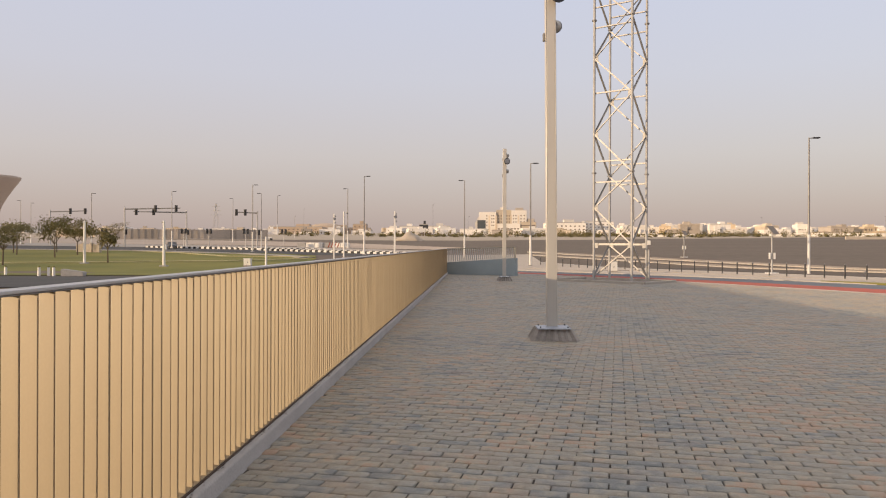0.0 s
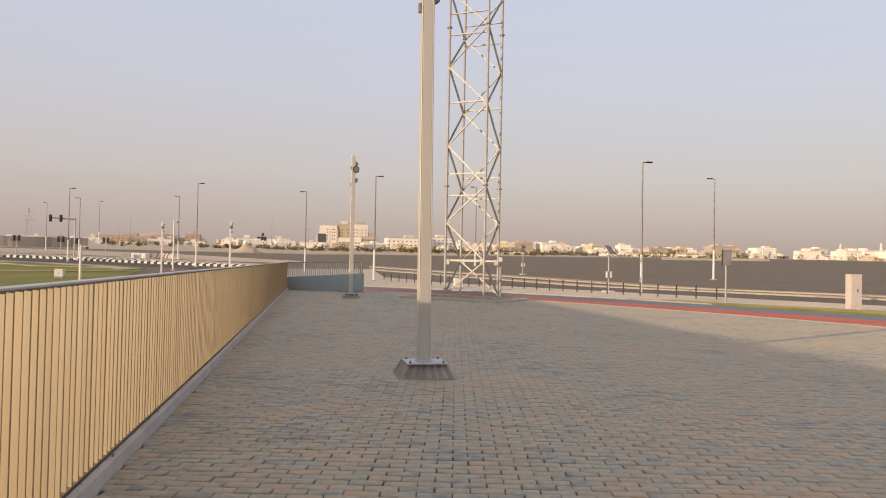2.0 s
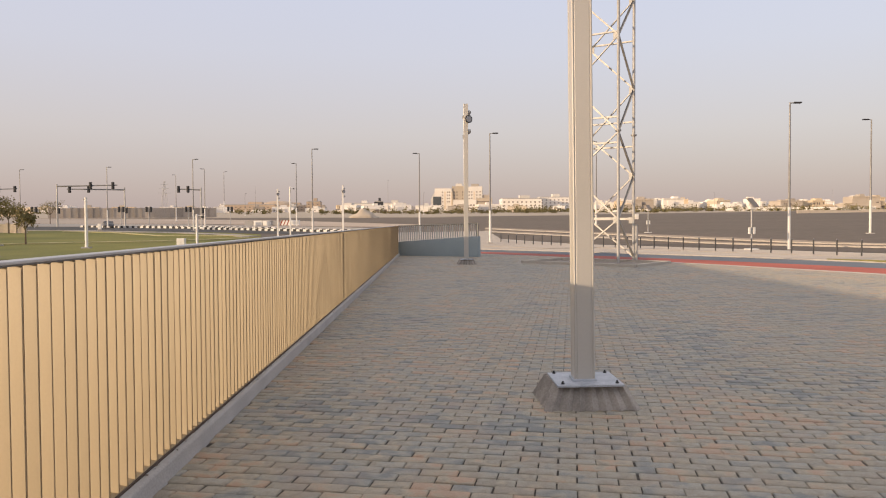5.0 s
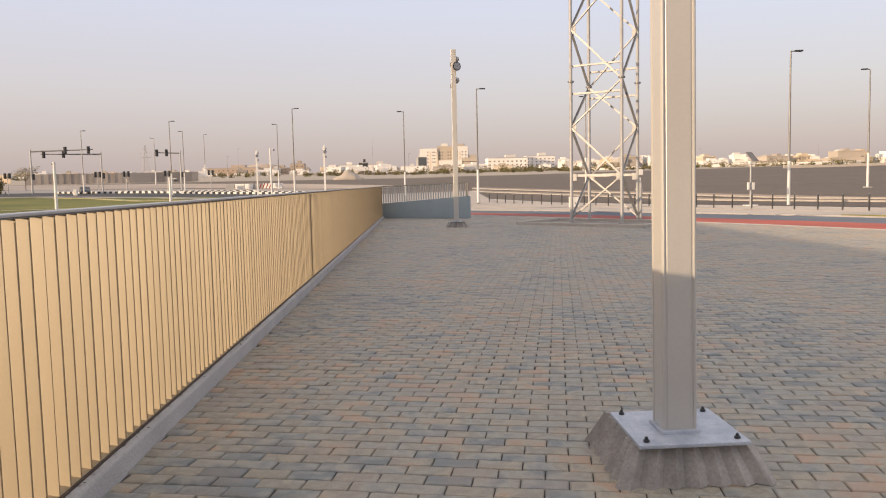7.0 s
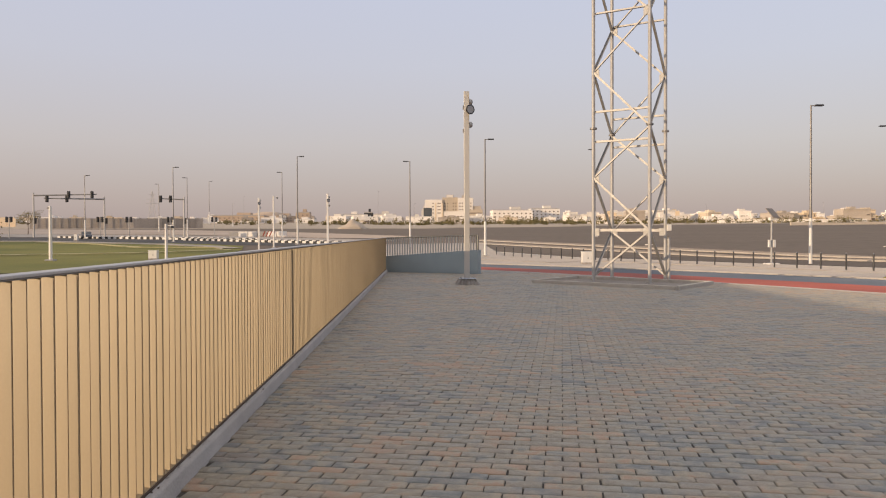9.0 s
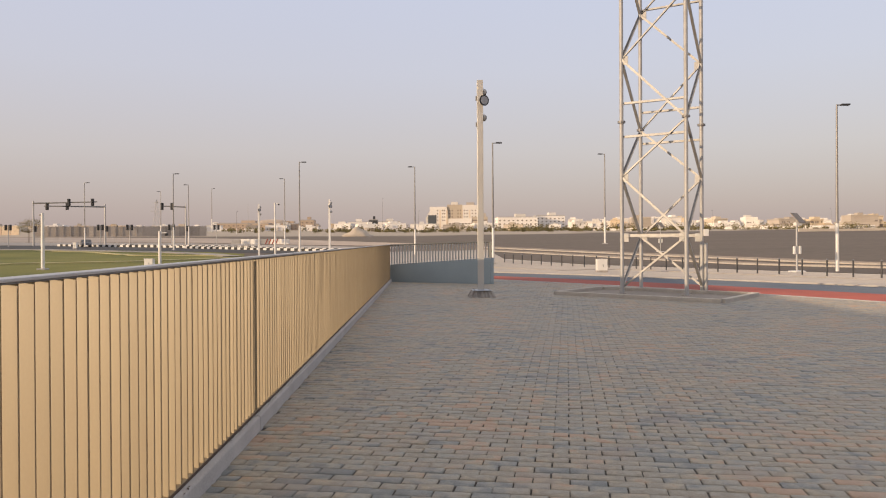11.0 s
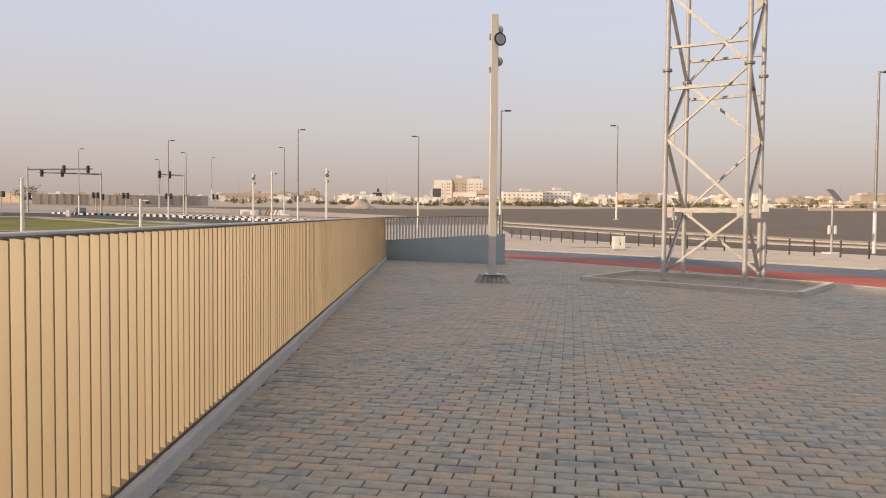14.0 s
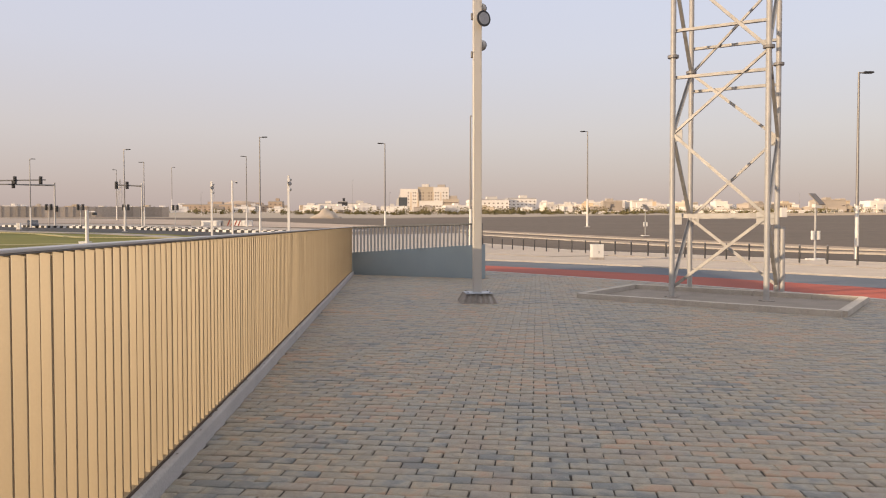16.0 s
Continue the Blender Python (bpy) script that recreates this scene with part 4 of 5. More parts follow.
# ---- trees ----
def tree(x, y, h, w, seed):
    rnd = random.Random(seed)
    p = empty("tree", pose(x, y, terrain(x, y), 0, 0, rnd.uniform(0, 360)), "small sparse roadside tree with a thin trunk", "tree", "lawn trees")
    b = B()
    fork = h * 0.42
    rod(b, (0, 0, -0.1), (0.05, 0, fork), 0.11, 0.07, 8)
    tips = []
    for i in range(7):
        a = i * 0.9 + rnd.uniform(-0.3, 0.3)
        q = Vector((math.cos(a) * w * rnd.uniform(0.2, 0.42), math.sin(a) * w * rnd.uniform(0.2, 0.42), h * rnd.uniform(0.65, 0.95)))
        rod(b, (0.05, 0, fork - 0.1), q, 0.05, 0.015, 6)
        tips.append(q)
    part("trunk", b, M_BARK, p)
    verts, faces = [], []
    for q in tips:
        for _ in range(120):
            c = q + Vector((rnd.gauss(0, w * 0.13), rnd.gauss(0, w * 0.13), rnd.gauss(-0.1, h * 0.07)))
            u = Vector((rnd.uniform(-1, 1), rnd.uniform(-1, 1), rnd.uniform(-1, 1))).normalized()
            v = u.orthogonal().normalized()
            s = rnd.uniform(0.10, 0.22)
            k = len(verts)
            verts += [c - u * s, c + v * s * 0.5, c + u * s, c - v * s * 0.5]
            faces.append((k, k + 1, k + 2, k + 3))
    me = bpy.data.meshes.new("crown")
    me.from_pydata(verts, [], faces)
    me.materials.append(M_LEAF)
    o = new("crown", me)
    o.parent = p


for i, (x, y, h, w) in enumerate(((-61.0, 108.0, 5.0, 4.4), (-63.5, 119.0, 5.2, 4.8), (-68.5, 131.0, 5.8, 5.2), (-101.0, 210.0, 6.0, 6.0), (-53.5, 84.0, 4.4, 3.6), (-79.0, 127.0, 5.0, 4.6), (-45.7, 92.9, 4.3, 2.1), (-75.0, 133.4, 6.4, 5.0), (-72.5, 117.4, 5.8, 5.0))):
    tree(x, y, h, w, 10 + i)

# short white posts and a pale block beside the lane
for x, y in ((-36.6, 62.4), (-36.0, 62.8), (-35.4, 62.5), (-40.5, 64.0)):
    p = empty("short_post", pose(x, y, terrain(x, y) + 0.02), "short chunky white marker post beside the lane", "post", "marker posts")
    b = B()
    rod(b, (0, 0, 0), (0, 0, 0.72), 0.13, 0.11, 14)
    part("post", b, M_WHITE, p)
    b = B()
    rod(b, (0, 0, 0.72), (0, 0, 0.84), 0.12, 0.05, 14)
    part("cap", b, M_VERGE, p, "faded green cap")
bench = empty("concrete_block", pose(-33.4, 62.0, terrain(-33.4, 62.0) + 0.02, 0, 0, 8), "pale concrete block with a sloping top", "block")
b = prism(B(), [(-0.9, -0.4), (0.9, -0.4), (0.9, 0.4), (-0.9, 0.4)], 0, 0.62)
for v in b.verts:
    if v.co.z > 0.5 and v.co.x > 0:
        v.co.z = 0.38
bmesh.ops.bevel(b, geom=list(b.edges), offset=0.04, segments=2, affect="EDGES")
part("block", b, M_CONC, bench)

# ---- water tower ----
wt = empty("water_tower", pose(-196.8, 300, terrain(-196.8, 300) - 2.5), "pale concrete mushroom-shaped water tower", "water tower")
prof = [(4.2, 0), (3.9, 8), (4.1, 14), (5.0, 17), (7.5, 21.5), (10.5, 26), (12.6, 29.0), (12.8, 29.8), (11.5, 30.2), (0.4, 30.6)]
b = B()
prev = None
for r, z in [(0.9 * r, 0.93 * z) for r, z in prof]:
    ring = [b.verts.new((r * math.cos(2 * math.pi * i / 40), r * math.sin(2 * math.pi * i / 40), z)) for i in range(40)]
    if prev:
        for i in range(40):
            b.faces.new((prev[i], prev[(i + 1) % 40], ring[(i + 1) % 40], ring[i]))
    prev = ring
b.faces.new(prev)
part("shell", b, surface("tower_render", (0.52, 0.43, 0.35), (0.60, 0.50, 0.42), 0.1, 2, 0.85), wt, smooth=True)
b = B()
rod(b, (0, 0, 28.2), (0, 0, 29.4), 1.2, 1.0, 16)
part("hatch", b, M_CONC, wt)

# ---- town ----
M_CREAM = surface("warm_cream_render", (0.62, 0.51, 0.37), (0.72, 0.60, 0.45), 0.05, 2, 0.85, 0, 0.0, 1.0, "object", 0.12)
M_FARWIN = surface("far_window", (0.15, 0.12, 0.10), (0.24, 0.20, 0.17), 1, 20, 0.3, 0, 0.0)
M_BROWN = surface("brown_render", (0.46, 0.36, 0.27), (0.54, 0.43, 0.33), 0.05, 2, 0.85, 0, 0.0, 1.0, "object", 0.15)
M_SANDY = surface("sand_render", (0.57, 0.49, 0.39), (0.66, 0.57, 0.46), 0.05, 2, 0.85, 0, 0.0, 1.0, "object", 0.18)
M_DUSTY = surface("dusty_grey_render", (0.40, 0.35, 0.30), (0.50, 0.44, 0.38), 0.05, 2, 0.85, 0, 0.0, 1.0, "object", 0.18)
TOWN_PAINTS = (M_VILLA, M_VILLA, M_VILLA, M_VILLA, M_VILLA, M_SANDY, M_CREAM, M_DUSTY)
TOWN_LABELS = {"pale_render": "pale flat-roofed villa at the edge of the desert", "sand_render": "sand-coloured flat-roofed villa behind the gravel field",
               "warm_cream_render": "warm cream flat-roofed villa behind the gravel field", "dusty_grey_render": "dusty grey flat-roofed house in the town",
               "brown_render": "brown flat-roofed house in the town"}
window_mesh = mesh_of("window", box(B(), (0, 0, 0), (1.0, 0.12, 1.0)), M_FARWIN)


def house(x, y, w, d, h, turn, rnd, mat=None, name="house", label="", cat="house"):
    """A flat-roofed villa: two stepped volumes, stair tower, bays, ledges, yard wall."""
    mat = mat or rnd.choice(TOWN_PAINTS)
    label = label or TOWN_LABELS[mat.name]
    p = empty(name, pose(x, y, terrain(x, y) - 0.3, 0, 0, turn), label, cat, "town houses")
    tall = h > 6.0
    low = h * 0.52 if tall else h
    part("wall", box(B(), (0, 0, low / 2), (w, d, low)), mat, p)
    tops = [(0.0, w, low)]
    if tall:
        wu = w * rnd.uniform(0.55, 0.92)
        xu = rnd.choice((-1, 1)) * (w - wu) / 2
        part("upper_storey", box(B(), (xu, 0.6, low + (h - low) / 2), (wu, d - 1.6, h - low)), mat, p)
        part("ledge", box(B(), (0, -0.1, low + 0.1), (w + 0.4, d + 0.4, 0.22)), mat, p)
        tops = [(xu, wu, h)] + ([(-xu, w - wu, low)] if w - wu > 4 else [])
    for xc, ww, z in tops:
        b = B()
        for c, k in (((0, -d / 2 + 0.95), (ww, 0.3, 1.0)), ((0, d / 2 - 0.35), (ww, 0.3, 1.0)), ((-ww / 2 + 0.15, 0.3), (0.3, d - 1.6, 1.0)), ((ww / 2 - 0.15, 0.3), (0.3, d - 1.6, 1.0))):
            box(b, (xc + c[0], c[1], z + 0.5), k)
        part("parapet", b, mat, p)
    u = tops[0][0] + rnd.uniform(-0.25, 0.25) * tops[0][1]
    part("stair_tower", box(B(), (u, 0, tops[0][2] + 1.4), (rnd.uniform(3.0, 6.5), d * 0.4, 2.8)), mat, p)
    if rnd.random() < 0.5:
        b = B()
        rod(b, (u + 4.2, 0, tops[0][2]), (u + 4.2, 0, tops[0][2] + 1.9), 0.9, 0.9, 12)
        part("water_tank", b, M_WHITE, p, "white roof tank")
    if rnd.random() < 0.7:
        part("bay", box(B(), (rnd.choice((-0.3, 0.0, 0.3)) * w, -d / 2 - 0.7, h * 0.42), (w * rnd.uniform(0.14, 0.26), 1.4, h * 0.84)), mat, p)
    if rnd.random() < 0.5:
        part("porch", box(B(), (rnd.uniform(-0.2, 0.2) * w, -d / 2 - 1.3, 3.1), (5.0, 2.6, 0.35)), mat, p, "flat porch roof")
        part("doorway", box(B(), (rnd.uniform(-0.1, 0.1) * w, -d / 2 - 0.04, 1.4), (2.4, 0.14, 2.8)), M_FARWIN, p, "dark shaded doorway")
    if rnd.random() < 0.45:
        part("yard_wall", box(B(), (rnd.uniform(-3, 3), -d / 2 - 6.0, 1.1), (w + 6.0, 0.3, 2.6)), rnd.choice(TOWN_PAINTS), p, "low yard wall before the house")
    floors = max(1, int(h / 3.4))
    n = max(2, int(w / 3.6))
    for f in range(floors):
        for i in range(n):
            if rnd.random() < 0.5:
                o = new("window", window_mesh)
                o.parent = p
                yy = -d / 2 - 0.03 if 1.9 + f * 3.3 < low else -d / 2 + 1.37
                px = -w / 2 + (i + rnd.uniform(0.35, 0.65)) * w / n
                if yy > -d / 2 and abs(px - tops[0][0]) > tops[0][1] / 2 - 0.8:
                    px = tops[0][0] + rnd.uniform(-0.35, 0.35) * tops[0][1]
                o.matrix_local = pose(px, yy, 1.9 + f * 3.3) @ Matrix.Diagonal((rnd.choice((0.8, 1.0, 1.2, 2.2)), 1, rnd.choice((1.2, 1.5, 1.9)), 1))
    o = new("window", window_mesh)
    o.parent = p
    o.matrix_local = pose(-w / 2 - 0.03, rnd.uniform(-0.2, 0.2) * d, 1.9, 0, 0, 90) @ Matrix.Diagonal((1.3, 1, 1.5, 1))
    return p


def boundary_wall(x0, x1, y0, y1, h, mat):
    p0, p1 = Vector((x0, y0, 0)), Vector((x1, y1, 0))
    d = p1 - p0
    n = max(1, int(d.length / 30))
    o = empty("boundary_wall", pose(x0, y0, 0), "long pale boundary wall before the houses", "wall", "boundary walls")
    for i in range(n):
        q = d * ((i + 0.5) / n)
        b = box(B(), (0, 0, h / 2 - 0.3), (d.length / n - 0.1, 0.4, h + 0.6))
        bmesh.ops.transform(b, matrix=pose(q.x, q.y, terrain(x0 + q.x, y0 + q.y), 0, 0, math.degrees(math.atan2(d.y, d.x))), verts=b.verts)
        part("wall_panel", b, mat, o)


def town_row(x0, x1, depth, wide, heights, gap, seed, deep=(13, 20)):
    """Houses side by side from x0 to x1; depth(x) gives how far off they stand."""
    rnd = random.Random(seed)
    x = x0
    while x < x1:
        w = rnd.uniform(*wide)
        house(x + w / 2, depth(x) + rnd.uniform(-14, 14), w, rnd.uniform(*deep), rnd.choice(heights), rnd.uniform(-16, 16), rnd)
        x += w + rnd.uniform(*gap)


# villas on the near edge of the town, then rows of roofs behind them
town_row(130, 800, lambda x: 655.0 - 0.22 * (x - 125.0), (14, 28), (4.4, 6.8, 7.6, 8.6, 9.6), (2, 18), 4)
town_row(140, 840, lambda x: 730.0 - 0.22 * (x - 125.0), (12, 20), (6.8, 7.4, 8.4, 9.4), (4, 22), 5)
town_row(120, 860, lambda x: 830.0 - 0.22 * (x - 125.0), (12, 26), (6.8, 7.4, 8.4, 10.0), (4, 22), 6)
# small far houses in the middle
town_row(60, 330, lambda x: 800.0 - 0.3 * x, (11, 20), (4.2, 5.0, 6.6, 7.2), (2, 12), 7)
# low white row and sheds before the big building
town_row(-75, 70, lambda x: 650.0, (12, 24), (4.4, 5.2, 5.8), (1, 9), 8)
# far left, low and broken
town_row(-560, -80, lambda x: 800.0 + 0.3 * (x + 80.0), (10, 24), (3.4, 4.2, 4.8), (5, 24), 9)
town_row(-620, -60, lambda x: 930.0 + 0.3 * (x + 80.0), (12, 30), (4.2, 5.0, 6.8), (5, 30), 10)
boundary_wall(230, 330, 590, 560, 2.4, M_VILLA)
boundary_wall(420, 560, 530, 500, 2.4, M_CREAM)
boundary_wall(180, 262, 374, 405, 1.3, M_SANDY)
boundary_wall(124, 154, 575, 534, 1.6, M_VILLA)


def panel_wall(p0, p1, n, h, mat, label, arched=False):
    """A long wall of upright panels between posts; arched panels have round heads."""
    a, c = Vector((*p0, 0)), Vector((*p1, 0))
    d = c - a
    wall = empty("panel_wall", pose(p0[0], p0[1], 0, 0, 0, 0), label, "wall", "far walls")
    ang = math.degrees(math.atan2(d.y, d.x))
    w = d.length / n
    for i in range(n):
        q = d * ((i + 0.5) / n)
        z = terrain(p0[0] + q.x, p0[1] + q.y) - 0.3
        b = B()
        if arched:
            pts = [(-w * 0.46, 0.0), (w * 0.46, 0.0)] + [(w * 0.46 * math.cos(math.pi * k / 8), h * 0.8 + h * 0.2 * math.sin(math.pi * k / 8)) for k in range(9)]
            f0 = [b.verts.new((u, -0.2, v)) for u, v in pts]
            f1 = [b.verts.new((u, 0.2, v)) for u, v in pts]
            b.faces.new(f0)
            b.faces.new(f1[::-1])
            for k in range(len(pts)):
                j = (k + 1) % len(pts)
                b.faces.new((f0[k], f1[k], f1[j], f0[j]))
            bmesh.ops.recalc_face_normals(b, faces=b.faces)
        else:
            box(b, (0, 0, h / 2), (w * 0.97, 0.25, h))
            box(b, (w / 2, -0.1, h / 2 + 0.1), (0.5, 0.5, h + 0.2))
        bmesh.ops.transform(b, matrix=pose(q.x, q.y, z, 0, 0, ang), verts=b.verts)
        part("panel", b, mat, wall)
    return wall


panel_wall((-163.8, 334.8), (-98.0, 356.3), 24, 4.6, M_DUSTY, "long dusty grey panelled wall across the plain")
panel_wall((-229.4, 407.0), (-203.5, 400.0), 5, 5.2, M_CREAM, "cream wall of arched panels beyond the junction", True)
panel_wall((-72.4, 135.4), (-67.0, 133.2), 3, 1.8, M_SANDY, "low sand-coloured wall beside the lawn")


def minaret(x, y, h):
    p = empty("minaret", pose(x, y, terrain(x, y) - 0.5), "slim pale minaret above the roofs", "minaret", "minarets")
    b = B()
    rod(b, (0, 0, 0), (0, 0, h * 0.62), 1.5, 1.3, 12)
    part("shaft", b, M_VILLA, p)
    b = B()
    rod(b, (0, 0, h * 0.62), (0, 0, h * 0.66), 2.0, 2.0, 12)
    part("balcony", b, M_VILLA, p)
    b = B()
    rod(b, (0, 0, h * 0.66), (0, 0, h * 0.9), 1.0, 0.9, 12)
    rod(b, (0, 0, h * 0.9), (0, 0, h), 1.0, 0.1, 12)
    part("spire", b, M_VILLA, p)


minaret(540.0, 708.0, 17.0)
minaret(596.0, 718.0, 19.0)


def bare_frame(x, y, w, d, storeys, bays, turn):
    """A house under construction: slabs on columns with brown infill."""
    p = empty("unfinished_house", pose(x, y, terrain(x, y) - 0.3, 0, 0, turn), "unfinished brown concrete house with open bays", "house", "town houses")
    for f in range(storeys + 1):
        part("slab", box(B(), (0, 0, f * 3.4 + 0.15), (w + 0.6, d + 0.6, 0.4)), M_BROWN, p)
    for f in range(storeys):
        for i in range(bays + 1):
            part("column", box(B(), (-w / 2 + i * w / bays, -d / 2 + 0.3, f * 3.4 + 1.85), (0.6, 0.6, 3.0)), M_BROWN, p)
        part("back_wall", box(B(), (0, d / 2 - 2.0, f * 3.4 + 1.85), (w, 0.3, 3.0)), M_BROWN, p)
        for i in range(bays):
            if (i + f) % 3:
                part("infill", box(B(), (-w / 2 + (i + 0.5) * w / bays, -d / 2 + 0.5, f * 3.4 + 1.2), (w / bays - 0.62, 0.2, 1.7)), M_BROWN, p)


bare_frame(600.0, 655.0, 34.0, 18.0, 3, 7, -8)


def block(x, y, w, d, h, turn, mat, cols, rows, label, name="apartment_building"):
    p = empty(name, pose(x, y, terrain(x, y) - 0.5, 0, 0, turn), label, "building", "large town buildings")
    part("wall", box(B(), (0, 0, h / 2), (w, d, h)), mat, p)
    part("roof", box(B(), (0, 0, h + 0.4), (w * 0.96, d * 0.9, 0.8)), M_CONC, p)
    part("plant_room", box(B(), (w * 0.1, 0, h + 2.2), (w * 0.25, d * 0.4, 3.0)), mat, p)
    for r in range(rows):
        for c in range(cols):
            o = new("window", window_mesh)
            o.parent = p
            o.matrix_local = pose(-w / 2 + (c + 0.5) * w / cols, -d / 2 - 0.03, 2.4 + r * (h - 2.0) / rows) @ Matrix.Diagonal((w / cols * 0.36, 1, (h - 2) / rows * 0.36, 1))
        for c in range(2):
            o = new("window", window_mesh)
            o.parent = p
            o.matrix_local = pose(-w / 2 - 0.03, -d / 4 + c * d / 2, 2.4 + r * (h - 2.0) / rows, 0, 0, 90) @ Matrix.Diagonal((2.2, 1, 1.6, 1))
    return p


def stepped_flats(x, y, turn):
    """Long cream flats: sloped white end, glass corner, tan recesses, low podium."""
    p = empty("apartment_building", pose(x, y, terrain(x, y) - 0.5, 0, 0, turn), "long cream block of flats with a sloped white end", "building", "large town buildings")
    for name, x0, x1, y0, h, mat in (("wall", -26, -8, 0.0, 21.5, M_VILLA), ("wall", -8, 8, 2.0, 23.5, M_SANDY), ("wall", 8, 24, 0.0, 23.0, M_VILLA), ("wing", 24, 32, 1.0, 15.5, M_DUSTY),
                                     ("podium", -6, 18, -9.0, 10.5, M_VILLA), ("podium", 18, 34, -8.0, 12.0, M_SANDY), ("roof_room", -4, 3, 4.0, 26.0, M_VILLA), ("roof_room", 12, 20, 4.0, 25.5, M_DUSTY)):
        part(name, box(B(), ((x0 + x1) / 2, y0 + 8, h * 0.57), (x1 - x0 - 0.1, 16, h * 1.14)), mat, p)
    b = prism(B(), [(-30, 1), (-26.1, 1), (-26.1, 15), (-30, 15)], 0, 20)
    for v in b.verts:
        if v.co.z > 1 and v.co.x < -29:
            v.co.z = 13.0
    part("sloped_end", b, M_VILLA, p, "sloped white end bay")
    part("glass_corner", box(B(), (-23.2, -0.1, 10.5), (8.6, 0.4, 11.0)), M_GLASS, p, "dark glass corner")
    for u in (-15.0, -8.0, 0.5, 8.0, 15.5):
        part("recess", box(B(), (u, -0.05 if abs(u) > 7 else 1.95, 12.0), (1.5, 0.3, 18.0)), M_SANDY, p, "tan recessed strip")
    for z in (10.6, 14.0, 17.4, 20.6):
        for u in (-17.6, -12.3, -10.4, 10.4, 12.9, 18.2, 21.6):
            o = new("window", window_mesh)
            o.parent = p
            o.matrix_local = pose(u, -0.03, z) @ Matrix.Diagonal((1.3, 1, 1.2, 1))
        for u in (-5.5, -2.6, 3.4, 6.0):
            o = new("window", window_mesh)
            o.parent = p
            o.matrix_local = pose(u, 1.97, z) @ Matrix.Diagonal((1.1, 1, 1.5, 1))
    for z in (3.2, 6.6):
        for i in range(7):
            o = new("window", window_mesh)
            o.parent = p
            o.matrix_local = pose(-4.2 + i * 3.3, -9.03, z) @ Matrix.Diagonal((2.3, 1, 1.3, 1))
    for z in (3.4, 6.8, 10.0):
        o = new("window", window_mesh)
        o.parent = p
        o.matrix_local = pose(26, -8.03, z) @ Matrix.Diagonal((14.5, 1, 1.2, 1))


stepped_flats(31.5, 795.0, -6)
block(92.0, 770, 40, 18, 12.5, 4, M_VILLA, 9, 3, "long pale office block")
block(128.0, 790, 30, 18, 14, 4, M_VILLA, 7, 4, "pale stepped office block")
block(-40.0, 830, 30, 20, 9, 0, M_VILLA, 5, 2, "long white flat-roofed shed among houses")
block(-75.0, 860, 26, 20, 9, 0, M_VILLA, 5, 2, "long white flat-roofed shed among houses")
block(-46.0, 700, 8, 6, 10, 0, M_DARK, 1, 1, "dark billboard standing among low houses")
block(-120.0, 800, 14, 14, 11, 0, M_BROWN, 3, 3, "brown block among the low houses")
block(-205.0, 880, 62, 30, 8, 0, M_BROWN, 12, 2, "long orange-brown arena with a low dome")
b = B()
bmesh.ops.create_uvsphere(b, u_segments=32, v_segments=12, radius=1.0)
for v in b.verts:
    v.co = Vector((v.co.x * 24, v.co.y * 18, max(0, v.co.z) * 7))
dome = part("arena_dome", b, M_BROWN, None, smooth=True)
dome.matrix_world = pose(-182, 930, terrain(-182, 930) + 6.0)
tagged(dome, "low brown dome of the arena", "dome")
block(-165.0, 930, 40, 30, 7.5, 0, M_BROWN, 8, 2, "brown hall below the dome")


# pylons far off
def pylon(x, y, h):
    p = empty("pylon", pose(x, y, terrain(x, y)), "distant grey power pylon", "pylon", "pylons")
    for sx in (-1, 1):
        for sy in (-1, 1):
            b = B()
            rod(b, (sx * h * 0.1, sy * h * 0.1, 0), (sx * 0.5, sy * 0.5, h), 0.22, 0.15, 6)
            part("leg", b, M_GALV, p)
    for z, r in ((0.62, 0.2), (0.76, 0.17), (0.9, 0.13)):
        b = B()
        rod(b, (-h * r, 0, h * z), (h * r, 0, h * z), 0.2, n=6)
        part("arm", b, M_GALV, p)
    for i in range(6):
        z0, z1 = h * i / 6, h * (i + 1) / 6
        w0, w1 = h * 0.1 * (1 - i / 6), h * 0.1 * (1 - (i + 1) / 6)
        b = B()
        rod(b, (-w0, -w0, z0), (w1, -w1, z1), 0.14, n=6)
        rod(b, (w0, -w0, z0), (-w1, -w1, z1), 0.14, n=6)
        part("brace", b, M_GALV, p)


pylon(-310, 900, 36)
for x, y, h in ((-140, 620, 22), (-30, 560, 24), (-100, 420, 12.2), (-3, 420, 12.2), (210, 560, 14), (330, 620, 16), (420, 640, 15)):
    street_lamp(x, y, 1 if x < 0 else -1, h)

# shrubs and low trees before the town
def scrub(name, spots, label, seed):
    rr = random.Random(seed)
    verts, faces = [], []
    for x, y, r, h in spots:
        z = terrain(x, y)
        for _ in range(70):
            c = Vector((x + rr.gauss(0, r * 0.5), y + rr.gauss(0, r * 0.5), z + abs(rr.gauss(h * 0.5, h * 0.3))))
            u = Vector((rr.uniform(-1, 1), rr.uniform(-1, 1), rr.uniform(-1, 1))).normalized()
            v = u.orthogonal().normalized()
            s = rr.uniform(0.3, 0.7)
            k = len(verts)
            verts += [c - u * s, c + v * s * 0.6, c + u * s, c - v * s * 0.6]
            faces.append((k, k + 1, k + 2, k + 3))
    me = bpy.data.meshes.new(name)
    me.from_pydata(verts, [], faces)
    me.materials.append(M_LEAF)
    tagged(new(name, me), label, "shrubs", kind="stuff")


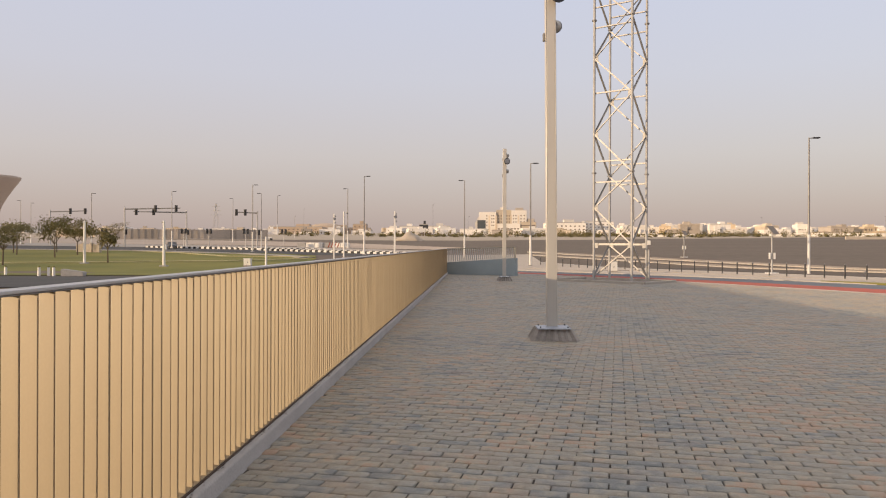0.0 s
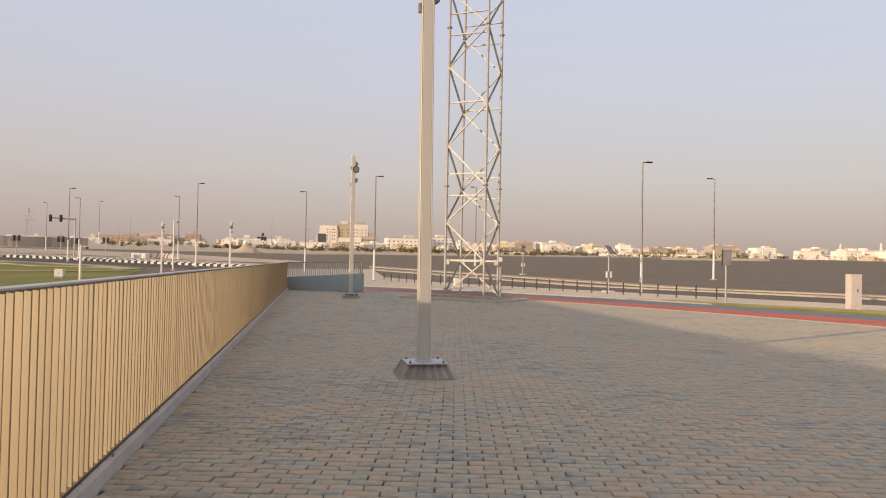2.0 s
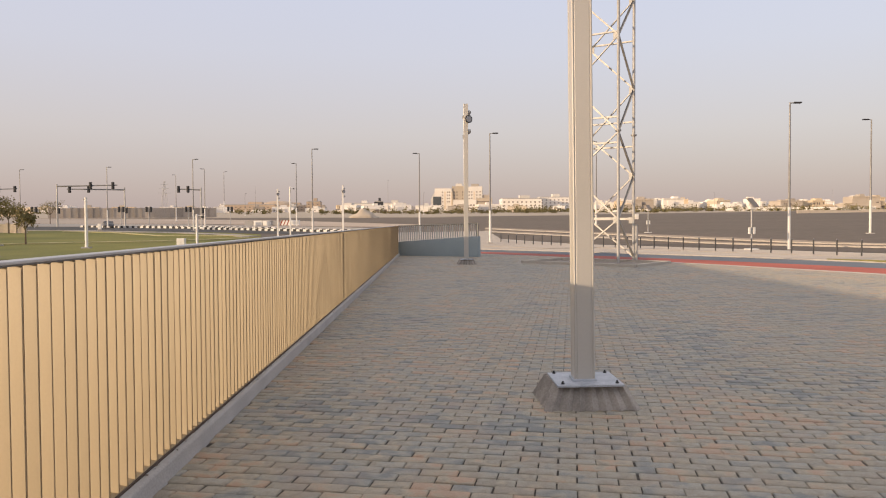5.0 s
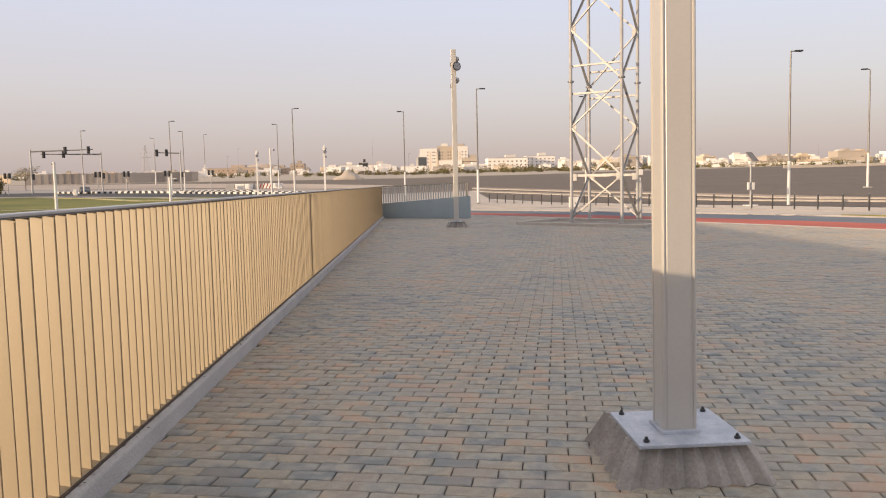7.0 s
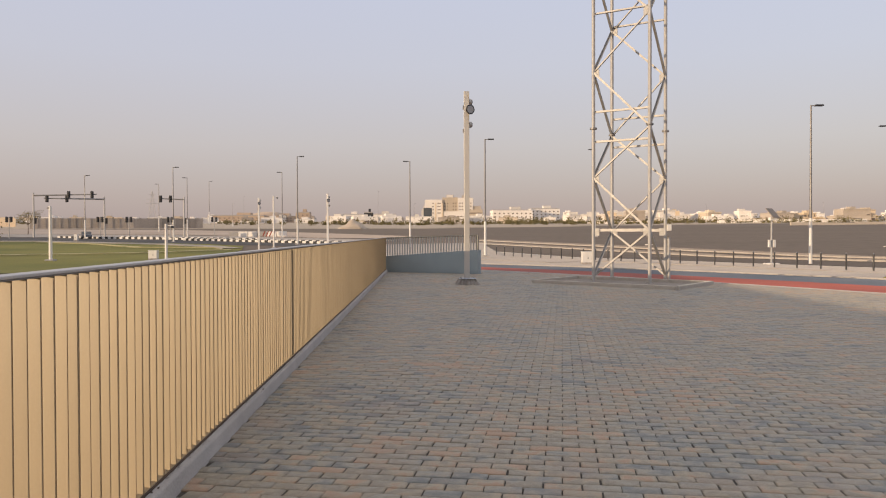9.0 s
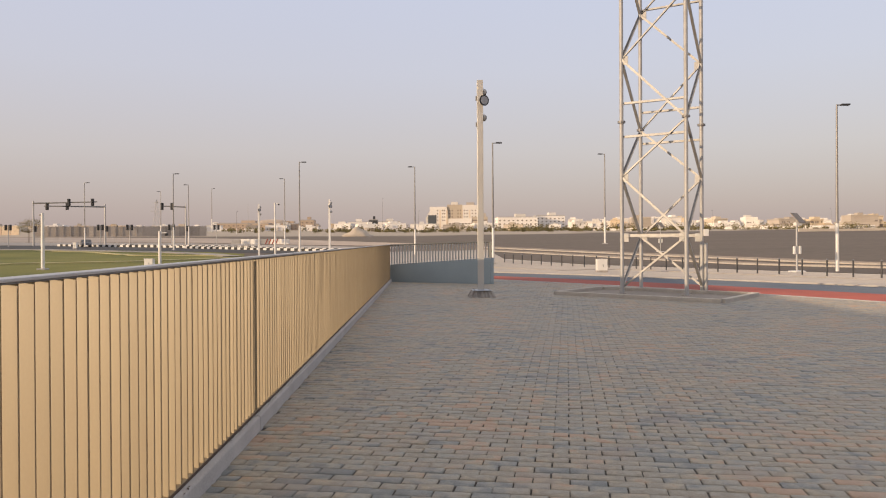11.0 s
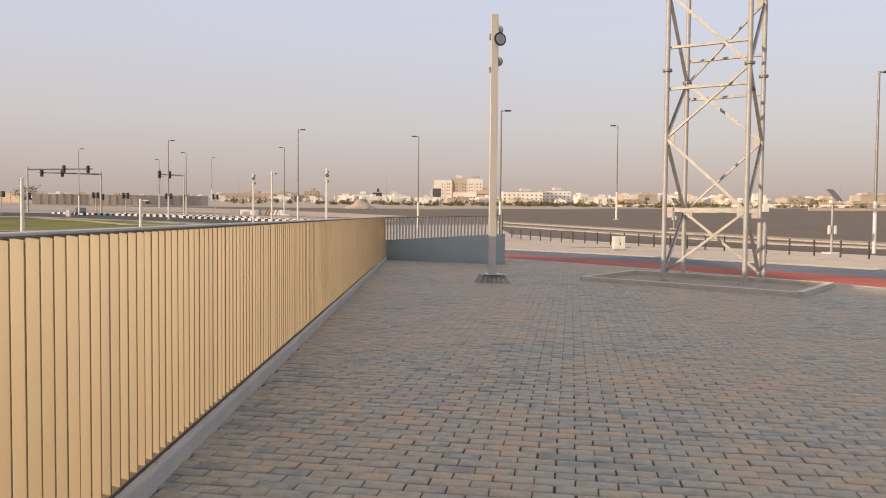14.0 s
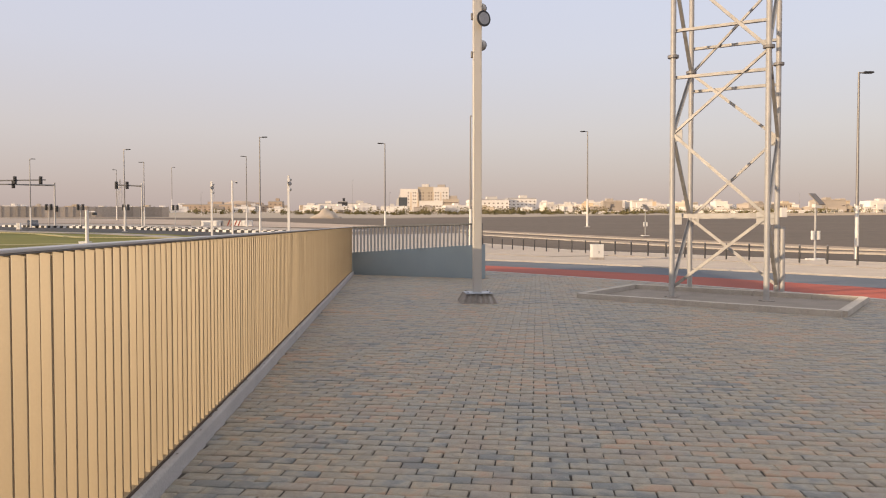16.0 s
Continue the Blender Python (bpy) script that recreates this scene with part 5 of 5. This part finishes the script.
rr = random.Random(8)
scrub("shrubs", [(rr.uniform(-70, 150), rr.uniform(480, 630), rr.uniform(1.0, 3.0), rr.choice((1.2, 1.6, 2.2, 4.6))) for _ in range(130)], "dusty green shrubs and low trees before the town", 1)
scrub("shrubs", [(rr.uniform(60, 330), rr.uniform(520, 690), rr.uniform(1.2, 4.0), rr.choice((1.2, 1.8, 2.6, 4.4))) for _ in range(190)], "dusty green shrubs before the far houses", 2)
scrub("shrubs", [(rr.uniform(150, 700), rr.uniform(520, 640), rr.uniform(1.5, 3.0), rr.uniform(2.0, 5.0)) for _ in range(70)], "dark green shrubs between the villas", 3)
scrub("shrubs", [(rr.uniform(-450, -60), rr.uniform(520, 720), rr.uniform(1.5, 3.0), rr.uniform(1.5, 4.0)) for _ in range(70)], "dusty green shrubs across the plain", 4)

# ---- pavers ----
PW, PD, GAP = 0.24, 0.12, 0.0075


def in_kerb(x, y):
    for a, c in ((KL, KN), (KN, KR), (KR, KF), (KF, KL)):
        if (c.x - a.x) * (y - a.y) - (c.y - a.y) * (x - a.x) < 0:
            return False
    return True


def paver_shape(w):
    """Top, chamfer and side corners of one paver, round its centre."""
    hx, hy = (w - GAP) / 2, (PD - GAP * 0.5) / 2
    c = 0.007
    ring = lambda k, z: [(-hx + k, -hy + k, z), (hx - k, -hy + k, z), (hx - k, hy - k, z), (-hx + k, hy - k, z)]
    return np.array(ring(c, 0.0) + ring(0.0, -0.005) + ring(0.0, -0.03))


QUADS = np.array([(0, 1, 2, 3)] + [(4 + i, 4 + (i + 1) % 4, (i + 1) % 4, i) for i in range(4)] + [(8 + i, 8 + (i + 1) % 4, 4 + (i + 1) % 4, 4 + i) for i in range(4)])
# courses lie askew to the fence, in running bond
SKEW = math.radians(-10.7)
PU, PV = Vector((math.cos(SKEW), math.sin(SKEW), 0)), Vector((-math.sin(SKEW), math.cos(SKEW), 0))
JOINT = Vector((0.837, 20.85, 0))
cells = []
for row in range(-290, 290):
    for col in range(-60, 130):
        c = JOINT + PU * ((col + 0.5 + 0.5 * (row % 2)) * PW) + PV * (row * PD)
        if c.x < FX - 0.1 or not -11.9 < c.y < 51.5:
            continue
        if math.hypot(c.x - CX, c.y - CY) > RADIUS - 0.13:
            continue
        along = (c.x - W0.x) * wnrm.x + (c.y - W0.y) * wnrm.y
        if not in_kerb(c.x, c.y) and not (along > -0.08 and c.x < W1.x + 0.2):
            cells.append((c.x, c.y))
prs = np.random.RandomState(3)
near = [c for c in cells if 12.0 < c[1] < 14.6 and -0.6 < c[0] < 2.9][:300]
near_set = set(near)
rest = [c for c in cells if c not in near_set]
full = paver_shape(PW)
verts = np.empty((len(rest) * 12, 3))
for i, (cx, cy) in enumerate(rest):
    q = full.copy()
    q[:, :2] *= 1.0 - 0.018 * prs.rand(2)
    q[:, 2] += prs.uniform(-0.004, 0.003) + q[:, 0] * prs.uniform(-0.012, 0.012) + q[:, 1] * prs.uniform(-0.018, 0.018)
    spin = SKEW + prs.uniform(-0.022, 0.022)
    cs, sn = math.cos(spin), math.sin(spin)
    q[:, 0], q[:, 1] = cs * q[:, 0] - sn * q[:, 1], cs * q[:, 1] + sn * q[:, 0]
    q[:, 0] += cx + prs.uniform(-0.004, 0.004)
    q[:, 1] += cy + prs.uniform(-0.003, 0.003)
    verts[i * 12:(i + 1) * 12] = q
faces = (QUADS[None] + (np.arange(len(rest)) * 12)[:, None, None]).reshape(-1, 4)
me = bpy.data.meshes.new("paver_field")
me.vertices.add(len(verts))
me.vertices.foreach_set("co", verts.ravel())
me.loops.add(faces.size)
me.loops.foreach_set("vertex_index", faces.ravel())
me.polygons.add(len(faces))
me.polygons.foreach_set("loop_start", np.arange(0, faces.size, 4))
me.update(calc_edges=True)
me.materials.append(M_PAVER)
plaza = bpy.data.objects["plaza"]
field = new("paver_field", me)
field.parent = plaza
tagged(field, "mottled grey and buff concrete block pavers", kind="stuff")
piece = bpy.data.meshes.new("paver")
piece.from_pydata([tuple(v) for v in full], [], [tuple(f) for f in QUADS])
piece.materials.append(M_PAVER_PIECE)
for cx, cy in near:
    o = new("paver", piece)
    o.parent = plaza
    o.matrix_local = pose(cx, cy, prs.uniform(-0.0025, 0.0015), prs.uniform(-0.6, 0.6), prs.uniform(-0.6, 0.6), math.degrees(SKEW) + prs.uniform(-1, 1))
